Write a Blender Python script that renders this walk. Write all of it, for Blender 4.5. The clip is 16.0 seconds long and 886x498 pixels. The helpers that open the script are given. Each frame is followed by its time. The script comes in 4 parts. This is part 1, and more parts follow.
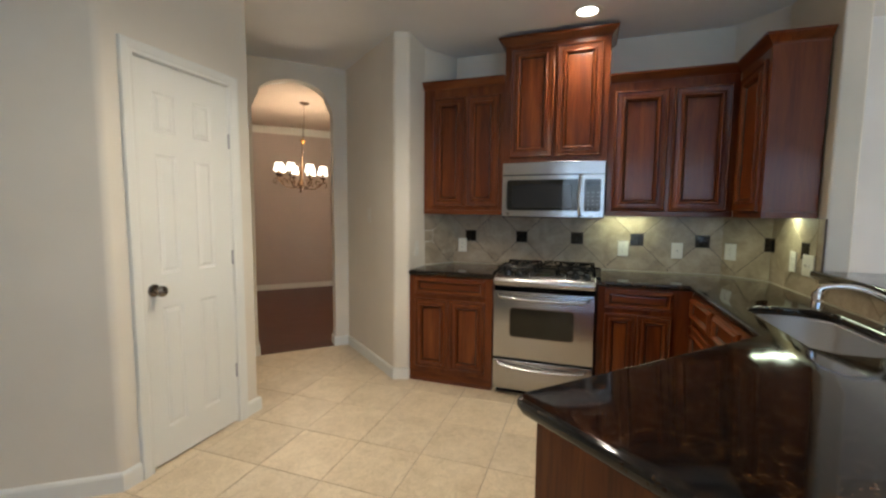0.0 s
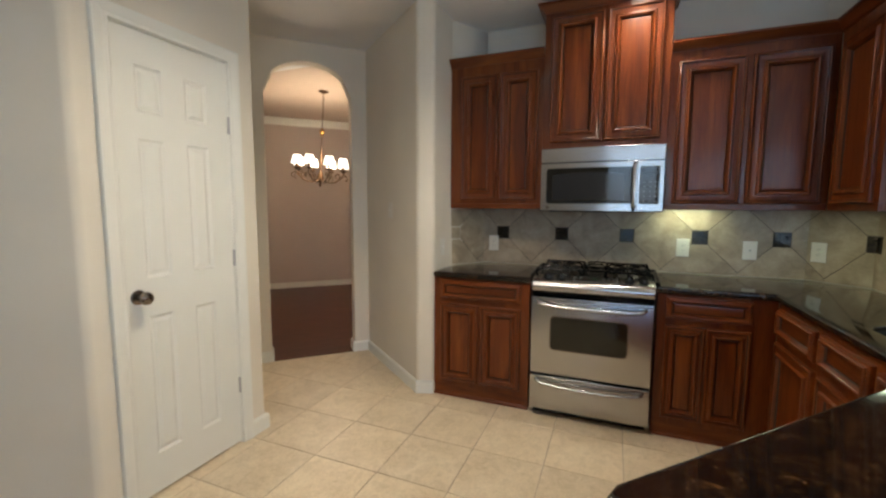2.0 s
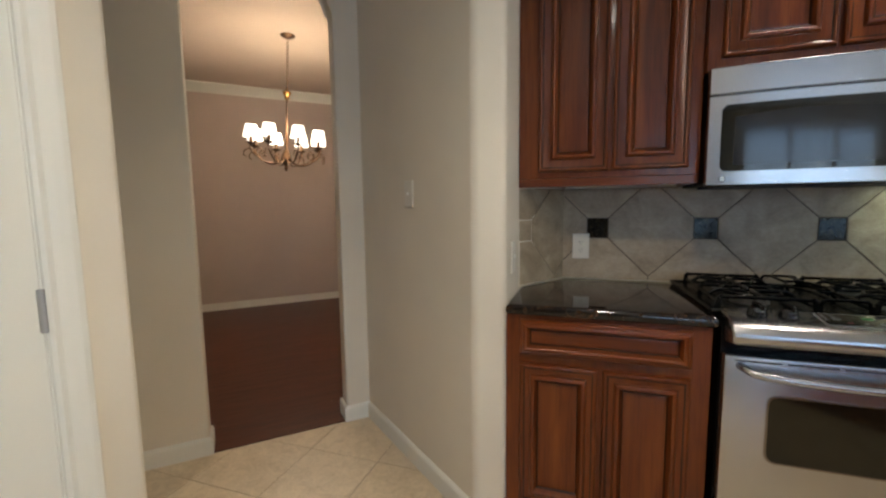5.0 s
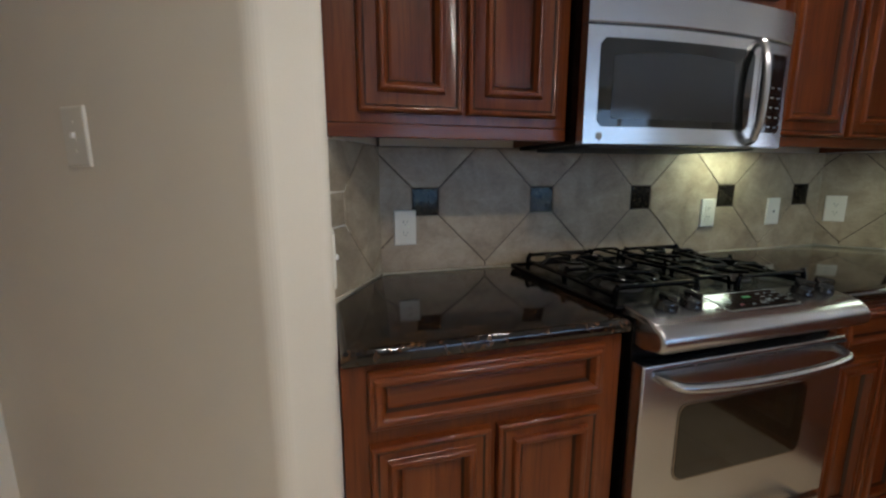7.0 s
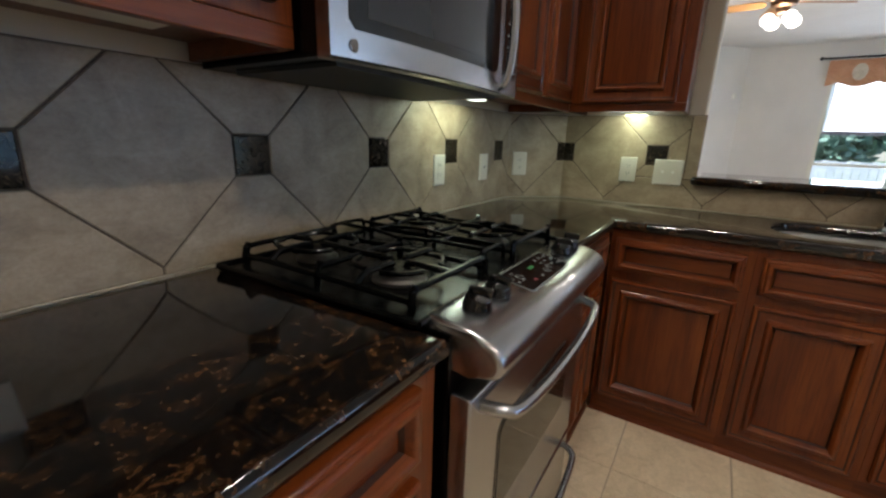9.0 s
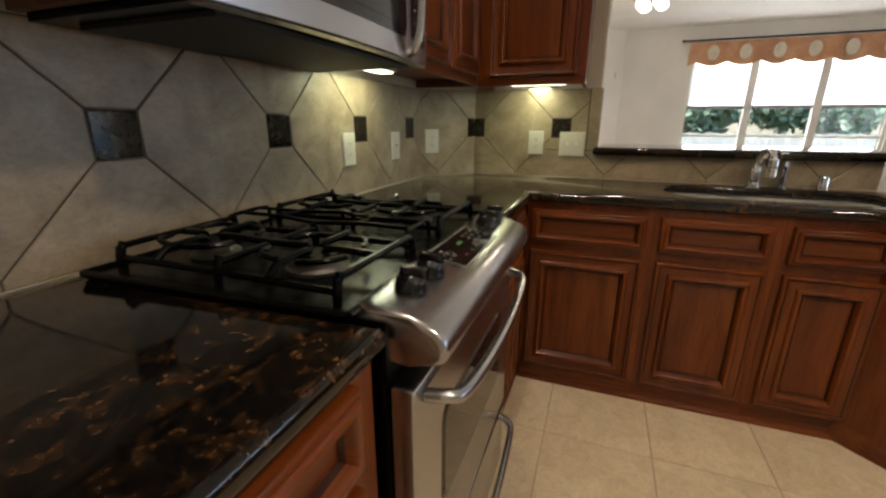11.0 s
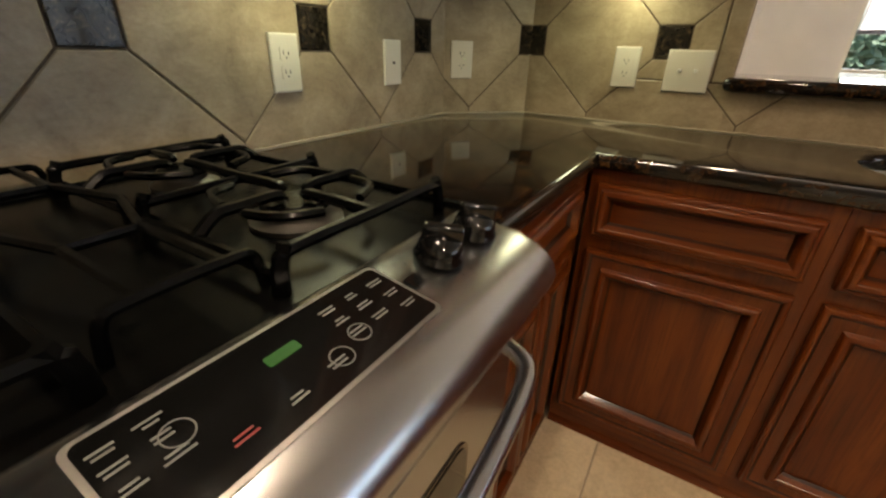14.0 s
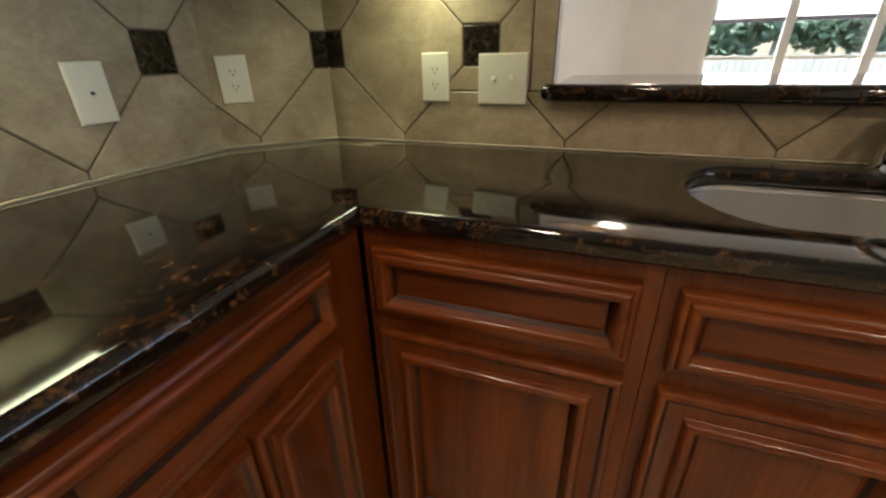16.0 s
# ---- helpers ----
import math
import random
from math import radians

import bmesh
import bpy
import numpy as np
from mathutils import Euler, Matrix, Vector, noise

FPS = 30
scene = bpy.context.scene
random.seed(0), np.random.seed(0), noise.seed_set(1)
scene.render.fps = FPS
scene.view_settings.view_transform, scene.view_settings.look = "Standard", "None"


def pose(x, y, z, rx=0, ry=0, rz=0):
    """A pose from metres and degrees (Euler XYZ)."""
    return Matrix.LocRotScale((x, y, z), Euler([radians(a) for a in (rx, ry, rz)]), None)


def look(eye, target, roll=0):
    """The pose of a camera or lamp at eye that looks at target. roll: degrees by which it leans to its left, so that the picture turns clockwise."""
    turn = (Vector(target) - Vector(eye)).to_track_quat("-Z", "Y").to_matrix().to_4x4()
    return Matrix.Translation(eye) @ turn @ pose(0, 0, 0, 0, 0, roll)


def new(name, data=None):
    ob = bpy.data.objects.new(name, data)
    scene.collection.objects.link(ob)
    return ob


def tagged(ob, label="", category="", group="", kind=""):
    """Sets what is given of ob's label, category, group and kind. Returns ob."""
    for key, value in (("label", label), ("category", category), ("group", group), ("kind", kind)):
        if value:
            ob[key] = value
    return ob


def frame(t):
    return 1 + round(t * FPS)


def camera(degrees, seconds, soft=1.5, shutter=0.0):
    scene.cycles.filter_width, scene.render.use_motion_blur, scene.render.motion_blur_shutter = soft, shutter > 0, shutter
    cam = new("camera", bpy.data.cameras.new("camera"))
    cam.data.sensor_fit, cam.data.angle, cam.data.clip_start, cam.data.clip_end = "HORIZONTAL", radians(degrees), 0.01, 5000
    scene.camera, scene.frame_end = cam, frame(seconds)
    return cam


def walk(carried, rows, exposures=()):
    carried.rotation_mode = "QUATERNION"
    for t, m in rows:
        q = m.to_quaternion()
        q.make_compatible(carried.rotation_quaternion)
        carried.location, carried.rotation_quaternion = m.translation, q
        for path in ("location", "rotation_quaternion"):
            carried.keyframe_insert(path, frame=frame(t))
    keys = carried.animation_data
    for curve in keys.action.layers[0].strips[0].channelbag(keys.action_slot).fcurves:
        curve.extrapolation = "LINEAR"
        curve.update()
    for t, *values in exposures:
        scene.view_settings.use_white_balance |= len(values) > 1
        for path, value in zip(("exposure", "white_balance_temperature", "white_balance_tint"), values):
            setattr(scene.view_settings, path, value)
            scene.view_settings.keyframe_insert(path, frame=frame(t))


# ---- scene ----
cam = camera(93.6, 16.0, soft=2.4)
PATH = [
    (0, (0.642, -3.711, 1.38), (-0.003, -1.826, 1.203), 0.5),
    (0.5, (0.647, -3.7, 1.397), (0.03, -1.807, 1.21), 0.7),
    (1, (0.603, -3.687, 1.387), (-0.014, -1.793, 1.204), 0.8),
    (1.5, (0.555, -3.573, 1.363), (-0.115, -1.698, 1.184), 0.6),
    (2, (0.485, -3.352, 1.368), (-0.271, -1.511, 1.169), 0.3),
    (2.5, (0.339, -3.207, 1.331), (-0.459, -1.383, 1.146), 0.4),
    (3, (0.104, -3.101, 1.32), (-0.658, -1.261, 1.136), 0.6),
    (3.5, (0.008, -2.868, 1.299), (-0.818, -1.056, 1.115), 0.3),
    (3.7, (-0.033, -2.793, 1.288), (-0.874, -0.988, 1.109), 0.3),
    (5.8, (-0.578, -1.86, 1.287), (-0.922, 0.09, 1.005), -0.9),
    (6, (-0.595, -1.804, 1.296), (-0.844, 0.156, 0.988), -0.7),
    (6.5, (-0.717, -1.688, 1.277), (-0.549, 0.281, 0.967), -0.5),
    (7, (-0.719, -1.456, 1.264), (-0.165, 0.433, 0.912), -0.1),
    (7.5, (-0.612, -1.262, 1.241), (0.193, 0.521, 0.823), -0.0),
    (8, (-0.526, -1.145, 1.236), (0.522, 0.493, 0.765), -0.3),
    (8.5, (-0.527, -1.04, 1.239), (0.862, 0.304, 0.724), 1.1),
    (9, (-0.52, -0.965, 1.223), (1.109, 0.073, 0.707), 1.7),
    (9.5, (-0.5, -0.942, 1.207), (1.241, -0.093, 0.706), 1.4),
    (9.7, (-0.5, -0.948, 1.209), (1.266, -0.159, 0.701), 1.1),
    (11.8, (-0.391, -0.9, 1.175), (1.405, -0.24, 0.591), 0.1),
    (12, (-0.341, -0.924, 1.172), (1.42, -0.198, 0.562), -0.3),
    (12.5, (-0.172, -0.954, 1.17), (1.464, -0.042, 0.469), -1.3),
    (13, (-0.038, -0.949, 1.158), (1.519, 0.063, 0.415), -1.4),
    (13.5, (0.127, -0.883, 1.133), (1.668, 0.1, 0.321), 0.4),
    (14, (0.243, -0.854, 1.134), (1.788, 0.072, 0.265), 1.6),
    (14.5, (0.374, -0.878, 1.139), (1.862, 0.102, 0.229), -1.6),
    (15, (0.503, -0.933, 1.148), (1.953, 0.093, 0.229), -3.1),
    (15.5, (0.608, -1.007, 1.168), (2.132, -0.071, 0.274), -2.9),
    (16, (0.721, -1.034, 1.152), (2.406, -0.376, 0.3), -1.4),
]
walk(cam, [(t, look(eye, target, roll)) for t, eye, target, roll in PATH], [(0, 1.36, 6200, 10), (4, 1.36, 6150, 10), (6.5, 1.22, 5800, 11), (8, 1.17, 5550, 12), (9.5, 1.25, 6100, 12), (12, 1.28, 7300, 15), (13.5, 1.36, 7700, 16), (15, 1.33, 7700, 17), (16, 1.43, 6900, 14)])

# ---- light ----
world = bpy.data.worlds.new("sky")
scene.world = world
world.use_nodes = True
wn = world.node_tree
sky = wn.nodes.new("ShaderNodeTexSky")
sky.sky_type, sky.sun_disc, sky.sun_elevation, sky.sun_rotation = "NISHITA", False, radians(60), radians(225)
wn.links.new(sky.outputs[0], wn.nodes["Background"].inputs[0])
wn.nodes["Background"].inputs[1].default_value = 0.15
sun = new("sun", bpy.data.lights.new("sun", "SUN"))
sun.data.energy, sun.data.angle, sun.data.color = 4.5, radians(0.5), (1.0, 0.95, 0.88)
sun.matrix_world = look((-7.07, -7.07, 17.3), (0, 0, 0))


def area(name, eye, target, wide, high, watts, colour):
    lamp = bpy.data.lights.new(name, "AREA")
    lamp.shape, lamp.size, lamp.size_y, lamp.energy, lamp.color = "RECTANGLE", wide, high, watts, colour
    ob = new(name, lamp)
    ob.matrix_world = look(eye, target)
    return ob


def bulb(name, place, watts, colour, radius=0.03):
    lamp = bpy.data.lights.new(name, "POINT")
    lamp.energy, lamp.color, lamp.shadow_soft_size = watts, colour, radius
    ob = new(name, lamp)
    ob.location = place
    return ob


DAY = (0.32, 0.57, 1.0)
area("window_light", (2.55, -7.12, 1.55), (2.55, 0, 1.5), 3.8, 1.75, 16, DAY)
area("window_light", (8.345, -3.63, 1.46), (0, -3.63, 1.2), 2.7, 1.45, 48, (0.85, 0.93, 1.0))


def can_lamp(x, y, watts):
    lamp = bpy.data.lights.new("ceiling_spot_light", "SPOT")
    lamp.energy, lamp.spot_size, lamp.spot_blend, lamp.shadow_soft_size, lamp.color = watts, radians(150), 1.0, 0.07, (1.0, 0.87, 0.68)
    new("ceiling_spot_light", lamp).matrix_world = look((x, y, 2.735), (x, y, 0))


CANS = ((0.60, -0.56), (-0.25, -2.05))
can_lamp(*CANS[0], 19)
can_lamp(*CANS[1], 62)
area("under_cabinet_light", (0.95, -0.10, 1.366), (0.95, -0.07, 0), 0.30, 0.10, 0.6, (0.88, 1.0, 0.66))
area("under_cabinet_light", (1.785, -0.58, 1.366), (1.81, -0.58, 0), 0.10, 0.30, 0.6, (0.88, 1.0, 0.66))


# ---- materials ----
def material(name, colour, rough=0.5, metal=0.0):
    m = bpy.data.materials.new(name)
    m.use_nodes = True
    b = m.node_tree.nodes["Principled BSDF"]
    b.inputs["Base Color"].default_value = (*colour, 1)
    b.inputs["Roughness"].default_value = rough
    b.inputs["Metallic"].default_value = metal
    return m


def node(m, kind, **values):
    n = m.node_tree.nodes.new("ShaderNode" + kind)
    for key, value in values.items():
        n.inputs[key.replace("_", " ")].default_value = value
    return n


def join(m, a, b):
    m.node_tree.links.new(a, b)


def coords(m, scale=(1, 1, 1), shift=True):
    """Object coordinates, scaled, with a shift of its own for each object."""
    tc, mp = node(m, "TexCoord"), node(m, "Mapping", Scale=scale)
    join(m, tc.outputs["Object"], mp.inputs["Vector"])
    if shift:
        info = node(m, "ObjectInfo")
        mul = m.node_tree.nodes.new("ShaderNodeVectorMath")
        mul.operation = "SCALE"
        mul.inputs[0].default_value = (31.0, 17.0, 23.0)
        join(m, info.outputs["Random"], mul.inputs["Scale"])
        join(m, mul.outputs[0], mp.inputs["Location"])
    return mp.outputs[0]


def noise_tex(m, vector, scale, detail=4.0, rough=0.55, distort=0.0):
    n = node(m, "TexNoise", Scale=scale, Detail=detail, Roughness=rough, Distortion=distort)
    join(m, vector, n.inputs["Vector"])
    return n.outputs["Fac"]


def ramp(m, fac, *stops):
    r = m.node_tree.nodes.new("ShaderNodeValToRGB")
    while len(r.color_ramp.elements) < len(stops):
        r.color_ramp.elements.new(0.5)
    for e, (at, colour) in zip(r.color_ramp.elements, stops):
        e.position, e.color = at, (*colour, 1)
    join(m, fac, r.inputs["Fac"])
    return r.outputs["Color"]


def blend(m, fac, a, b, mode="MIX"):
    x = m.node_tree.nodes.new("ShaderNodeMix")
    x.data_type, x.blend_type = "RGBA", mode
    for value, slot in ((fac, x.inputs[0]), (a, x.inputs[6]), (b, x.inputs[7])):
        if isinstance(value, (int, float)):
            slot.default_value = value
        elif isinstance(value, tuple):
            slot.default_value = (*value, 1)
        else:
            join(m, value, slot)
    return x.outputs[2]


def span(m, fac, low, high):
    r = node(m, "MapRange")
    r.inputs["To Min"].default_value, r.inputs["To Max"].default_value = low, high
    join(m, fac, r.inputs["Value"])
    return r.outputs["Result"]


def finish(m, colour=None, rough=None, bump=None, strength=0.2, depth=0.002):
    b = m.node_tree.nodes["Principled BSDF"]
    if colour is not None:
        join(m, colour, b.inputs["Base Color"])
    if rough is not None:
        join(m, rough, b.inputs["Roughness"])
    if bump is not None:
        n = node(m, "Bump", Strength=strength, Distance=depth)
        join(m, bump, n.inputs["Height"])
        join(m, n.outputs[0], b.inputs["Normal"])
    return m


def wood(name, dark, mid, light, along="z"):
    m = material(name, mid, 0.3)

    def axes(across, length):
        return (across, across, length) if along == "z" else (length, across, across)
    grain = noise_tex(m, coords(m, axes(150, 5.0)), 1.0, 5, 0.65, 0.4)
    figure = noise_tex(m, coords(m, axes(8, 0.9)), 1.0, 3, 0.5, 1.5)
    warp = noise_tex(m, coords(m, axes(5.0, 0.8)), 1.0, 2, 0.35, 0.2)
    loops = m.node_tree.nodes.new("ShaderNodeMath")
    loops.operation = "PINGPONG"
    many = m.node_tree.nodes.new("ShaderNodeMath")
    many.operation = "MULTIPLY"
    join(m, warp, many.inputs[0])
    many.inputs[1].default_value = 26.0
    join(m, many.outputs[0], loops.inputs[0])
    loops.inputs[1].default_value = 1.0
    base = ramp(m, figure, (0.22, dark), (0.48, mid), (0.80, light))
    ringed = ramp(m, loops.outputs[0], (0.05, (0.42, 0.36, 0.34)), (0.45, (1, 1, 1)), (1.0, (1, 1, 1)))
    base = blend(m, 0.20, base, ringed, "MULTIPLY")
    pores = ramp(m, grain, (0.36, (0.34, 0.28, 0.26)), (0.52, (1, 1, 1)))
    col = blend(m, 0.45, base, pores, "MULTIPLY")
    b = m.node_tree.nodes["Principled BSDF"]
    b.inputs["Coat Weight"].default_value = 0.30
    b.inputs["Specular IOR Level"].default_value = 0.24
    b.inputs["Coat Roughness"].default_value = 0.13
    return finish(m, col, span(m, grain, 0.46, 0.30), grain, 0.22, 0.0012)


OAK_D, OAK_M, OAK_L = (0.080, 0.0138, 0.0022), (0.138, 0.0295, 0.0042), (0.220, 0.058, 0.0095)
OAK = wood("cherry_stained_oak", OAK_D, OAK_M, OAK_L)
OAK_X = wood("cherry_stained_oak_level", OAK_D, OAK_M, OAK_L, "x")
GLAZE = wood("dark_glaze", (0.018, 0.005, 0.002), (0.030, 0.008, 0.003), (0.045, 0.012, 0.004))
FLOORWOOD = wood("dark_red_floor_wood", (0.048, 0.011, 0.0045), (0.078, 0.019, 0.0075), (0.105, 0.028, 0.011), "x")


def plaster(name, colour, amount=0.06):
    m = material(name, colour, 0.75)
    v = coords(m, shift=False)
    big = noise_tex(m, v, 1.3, 3)
    small = noise_tex(m, v, 240, 3, 0.6)
    tone = ramp(m, big, (0.3, tuple(c * (1 - amount) for c in colour)), (0.7, tuple(min(1, c * (1 + amount)) for c in colour)))
    return finish(m, tone, span(m, small, 0.62, 0.85), small, 0.12, 0.001)


WALL = plaster("greige_wall_paint", (0.70, 0.635, 0.515))
PALE = plaster("pale_wall_paint", (0.72, 0.70, 0.66))
# ceiling colour holds part of the chandelier's warm glow as a tint
DINING_TOP = plaster("lamp_tinted_ceiling_paint", (0.56, 0.45, 0.36))
DINING = plaster("dining_wall_paint", (0.50, 0.41, 0.35))
CEILING = plaster("flat_ceiling_paint", (0.76, 0.75, 0.73))
TRIM = plaster("white_semigloss_trim", (0.74, 0.725, 0.645), 0.02)
TRIM.node_tree.nodes["Principled BSDF"].inputs["Coat Weight"].default_value = 0.25


def stone_tile(name, low, mid, high, rough, scale):
    m = material(name, mid, rough)
    v = coords(m)
    cloud = noise_tex(m, v, scale, 6, 0.62, 0.8)
    speck = noise_tex(m, v, scale * 22, 3, 0.6)
    col = ramp(m, cloud, (0.28, low), (0.52, mid), (0.78, high))
    veil = noise_tex(m, coords(m, (1, 1, 2.2)), scale * 3.5, 5, 0.7, 1.5)
    col = blend(m, 0.45, col, ramp(m, veil, (0.34, (0.70, 0.67, 0.62)), (0.55, (1, 1, 1)), (0.72, (1.12, 1.10, 1.06))), "MULTIPLY")
    col = blend(m, 0.35, col, ramp(m, speck, (0.35, (0.72, 0.70, 0.66)), (0.6, (1, 1, 1))), "MULTIPLY")
    info = node(m, "ObjectInfo")
    col = blend(m, 0.5, col, ramp(m, info.outputs["Random"], (0.0, (0.84, 0.84, 0.85)), (1.0, (1.0, 0.98, 0.95))), "MULTIPLY")
    return finish(m, col, span(m, speck, rough - 0.06, rough + 0.14), cloud, 0.15, 0.002)


SPLASH = stone_tile("taupe_slate_look_tile", (0.25, 0.190, 0.120), (0.405, 0.322, 0.215), (0.54, 0.445, 0.310), 0.42, 6)
FLOORTILE = stone_tile("beige_ceramic_floor_tile", (0.62, 0.50, 0.34), (0.70, 0.58, 0.41), (0.76, 0.65, 0.48), 0.34, 4)
GROUT = plaster("dark_beige_grout", (0.10, 0.070, 0.045))
FLOORGROUT = plaster("tan_floor_grout", (0.42, 0.34, 0.25))


def granite():
    m = material("black_brown_granite", (0.01, 0.01, 0.01), 0.06)
    v = coords(m, shift=False)
    patch = noise_tex(m, v, 38, 5, 0.68, 0.5)
    fleck = noise_tex(m, v, 105, 3, 0.6)
    drift = noise_tex(m, v, 5.0, 4, 0.6)
    brown = ramp(m, fleck, (0.34, (0.012, 0.006, 0.003)), (0.56, (0.070, 0.032, 0.012)), (0.74, (0.19, 0.092, 0.034)))
    black = ramp(m, fleck, (0.35, (0.002, 0.002, 0.002)), (0.70, (0.010, 0.008, 0.007)))
    gate = m.node_tree.nodes.new("ShaderNodeMath")
    gate.operation = "MULTIPLY"
    join(m, ramp(m, patch, (0.50, (0, 0, 0)), (0.60, (1, 1, 1))), gate.inputs[0])
    join(m, ramp(m, drift, (0.34, (0.22, 0.22, 0.22)), (0.62, (1, 1, 1))), gate.inputs[1])
    return finish(m, blend(m, gate.outputs[0], black, brown), span(m, fleck, 0.05, 0.08))


GRANITE = granite()


def polished_dot():
    m = material("polished_dark_stone_dot", (0.02, 0.014, 0.01), 0.09)
    m.node_tree.nodes["Principled BSDF"].inputs["Specular IOR Level"].default_value = 0.26
    v = coords(m)
    vein = noise_tex(m, v, 55, 5, 0.7, 1.2)
    return finish(m, ramp(m, vein, (0.40, (0.006, 0.005, 0.004)), (0.56, (0.020, 0.015, 0.010)), (0.70, (0.11, 0.075, 0.045))), span(m, vein, 0.05, 0.10))


DOTSTONE = polished_dot()


def brushed(name, colour, rough):
    m = material(name, colour, rough, 1.0)
    line = noise_tex(m, coords(m, (2, 700, 700)), 1.0, 2, 0.5)
    smear = noise_tex(m, coords(m), 3, 3)
    tone = ramp(m, line, (0.3, tuple(k * 0.95 for k in colour)), (0.7, colour))
    return finish(m, tone, span(m, smear, rough - 0.03, rough + 0.04))


STEEL = brushed("brushed_stainless_steel", (0.48, 0.48, 0.49), 0.25)
SINKSTEEL = brushed("satin_sink_steel", (0.66, 0.65, 0.63), 0.46)
CHROME = material("polished_chrome", (0.75, 0.75, 0.75), 0.06, 1.0)
BLACK = material("black_enamel", (0.003, 0.003, 0.003), 0.26)
BLACK.node_tree.nodes["Principled BSDF"].inputs["Specular IOR Level"].default_value = 0.16
IRON = material("black_cast_iron", (0.002, 0.002, 0.002), 0.24)
IRON.node_tree.nodes["Principled BSDF"].inputs["Specular IOR Level"].default_value = 0.14
finish(IRON, None, None, noise_tex(IRON, coords(IRON), 260, 2), 0.15, 0.001)
GLOSSBLACK = material("glossy_black_plastic", (0.006, 0.006, 0.006), 0.10)
DARKGLASS = material("dark_oven_glass", (0.010, 0.010, 0.009), 0.05)
OVENGLASS = material("smoked_oven_window", (0.014, 0.012, 0.007), 0.07)
MESHGLASS = material("microwave_screen_glass", (0.022, 0.023, 0.025), 0.09)
ALU = material("burner_aluminium", (0.42, 0.41, 0.39), 0.4, 1.0)
BURNER = material("stained_burner_aluminium", (0.17, 0.16, 0.145), 0.45, 1.0)
PLATE = material("ivory_plastic", (0.70, 0.66, 0.56), 0.35)
WHITEPLASTIC = material("white_plastic", (0.86, 0.84, 0.78), 0.3)
SLOT = material("dark_slot", (0.02, 0.018, 0.016), 0.6)
PRINT = material("grey_print", (0.20, 0.20, 0.19), 0.6)
REDPRINT = material("dull_red_print", (0.25, 0.03, 0.03), 0.6)
BRONZE = material("antique_bronze", (0.10, 0.055, 0.028), 0.36, 0.9)
GOLD = material("old_gold", (0.35, 0.20, 0.06), 0.33, 1.0)
NICKEL = material("dark_nickel", (0.24, 0.21, 0.18), 0.22, 1.0)
CORDAGE = material("black_rod", (0.012, 0.011, 0.010), 0.4)
RED_LAMP = material("amber_fan_blade", (0.42, 0.21, 0.07), 0.35)


def glowing(name, colour, strength, base=(0.8, 0.78, 0.72)):
    m = material(name, base, 0.6)
    b = m.node_tree.nodes["Principled BSDF"]
    b.inputs["Emission Color"].default_value = (*colour, 1)
    b.inputs["Emission Strength"].default_value = strength
    return m


LENS = glowing("lit_can_lens", (1.0, 0.93, 0.80), 3.5)
STRIPLENS = glowing("lit_strip_lens", (0.92, 1.0, 0.82), 1.4)
SHADE = glowing("lit_fabric_shade", (1.0, 0.90, 0.72), 0.95)
FANGLASS = glowing("lit_frosted_glass", (1.0, 0.93, 0.80), 1.3)
GREEN = glowing("green_display", (0.02, 0.8, 0.05), 0.04, (0.004, 0.008, 0.004))
LEDGREEN = glowing("green_led", (0.2, 1.0, 0.1), 0.6)
GLASS = material("window_glass", (1, 1, 1), 0.0)
GLASS.node_tree.nodes["Principled BSDF"].inputs["Transmission Weight"].default_value = 1.0


# ---- building blocks ----
def part(name, bm, mat, parent=None, label="", loc=(0, 0, 0), smooth=False):
    me = bpy.data.meshes.new(name)
    bmesh.ops.recalc_face_normals(bm, faces=bm.faces)
    bm.to_mesh(me)
    bm.free()
    me.materials.append(mat)
    if smooth:
        me.polygons.foreach_set("use_smooth", [True] * len(me.polygons))
        me.set_sharp_from_angle(angle=radians(35))
    ob = new(name, me)
    ob.location = loc
    if parent:
        ob.parent = parent
    if label:
        tagged(ob, label)
    return ob


def thing(name, label, category, m=None, group=""):
    ob = new(name)
    ob.empty_display_size = 0.05
    if m:
        ob.matrix_world = m
    return tagged(ob, label, category, group)


def structure(name, bm, mat, label, category, smooth=False):
    return tagged(part(name, bm, mat, None, label, smooth=smooth), "", category, "", "structure")


def box(x0, x1, y0, y1, z0, z1, bevel=0.0, bm=None, seg=2):
    out = bm or bmesh.new()
    made = bmesh.ops.create_cube(out, size=1.0)["verts"]
    for v in made:
        v.co = Vector((x0 + (v.co.x + 0.5) * (x1 - x0), y0 + (v.co.y + 0.5) * (y1 - y0), z0 + (v.co.z + 0.5) * (z1 - z0)))
    if bevel:
        edges = list({e for v in made for e in v.link_edges})
        bmesh.ops.bevel(out, geom=edges, offset=bevel, segments=seg, affect="EDGES", profile=0.5)
    return out


def prism(points, z0, z1, bm=None, round_at=(), radius=0.02):
    """An upright prism over a plan polygon; the corners in round_at get a rounded edge."""
    out = bm or bmesh.new()
    low = [out.verts.new((x, y, z0)) for x, y in points]
    high = [out.verts.new((x, y, z1)) for x, y in points]
    n = len(points)
    out.faces.new(low)
    out.faces.new(high)
    for i in range(n):
        out.faces.new((low[i], low[(i + 1) % n], high[(i + 1) % n], high[i]))
    edges = [e for i in round_at for e in low[i].link_edges if e.other_vert(low[i]) is high[i]]
    if edges:
        bmesh.ops.bevel(out, geom=edges, offset=radius, segments=6, affect="EDGES", profile=0.5)
    return out


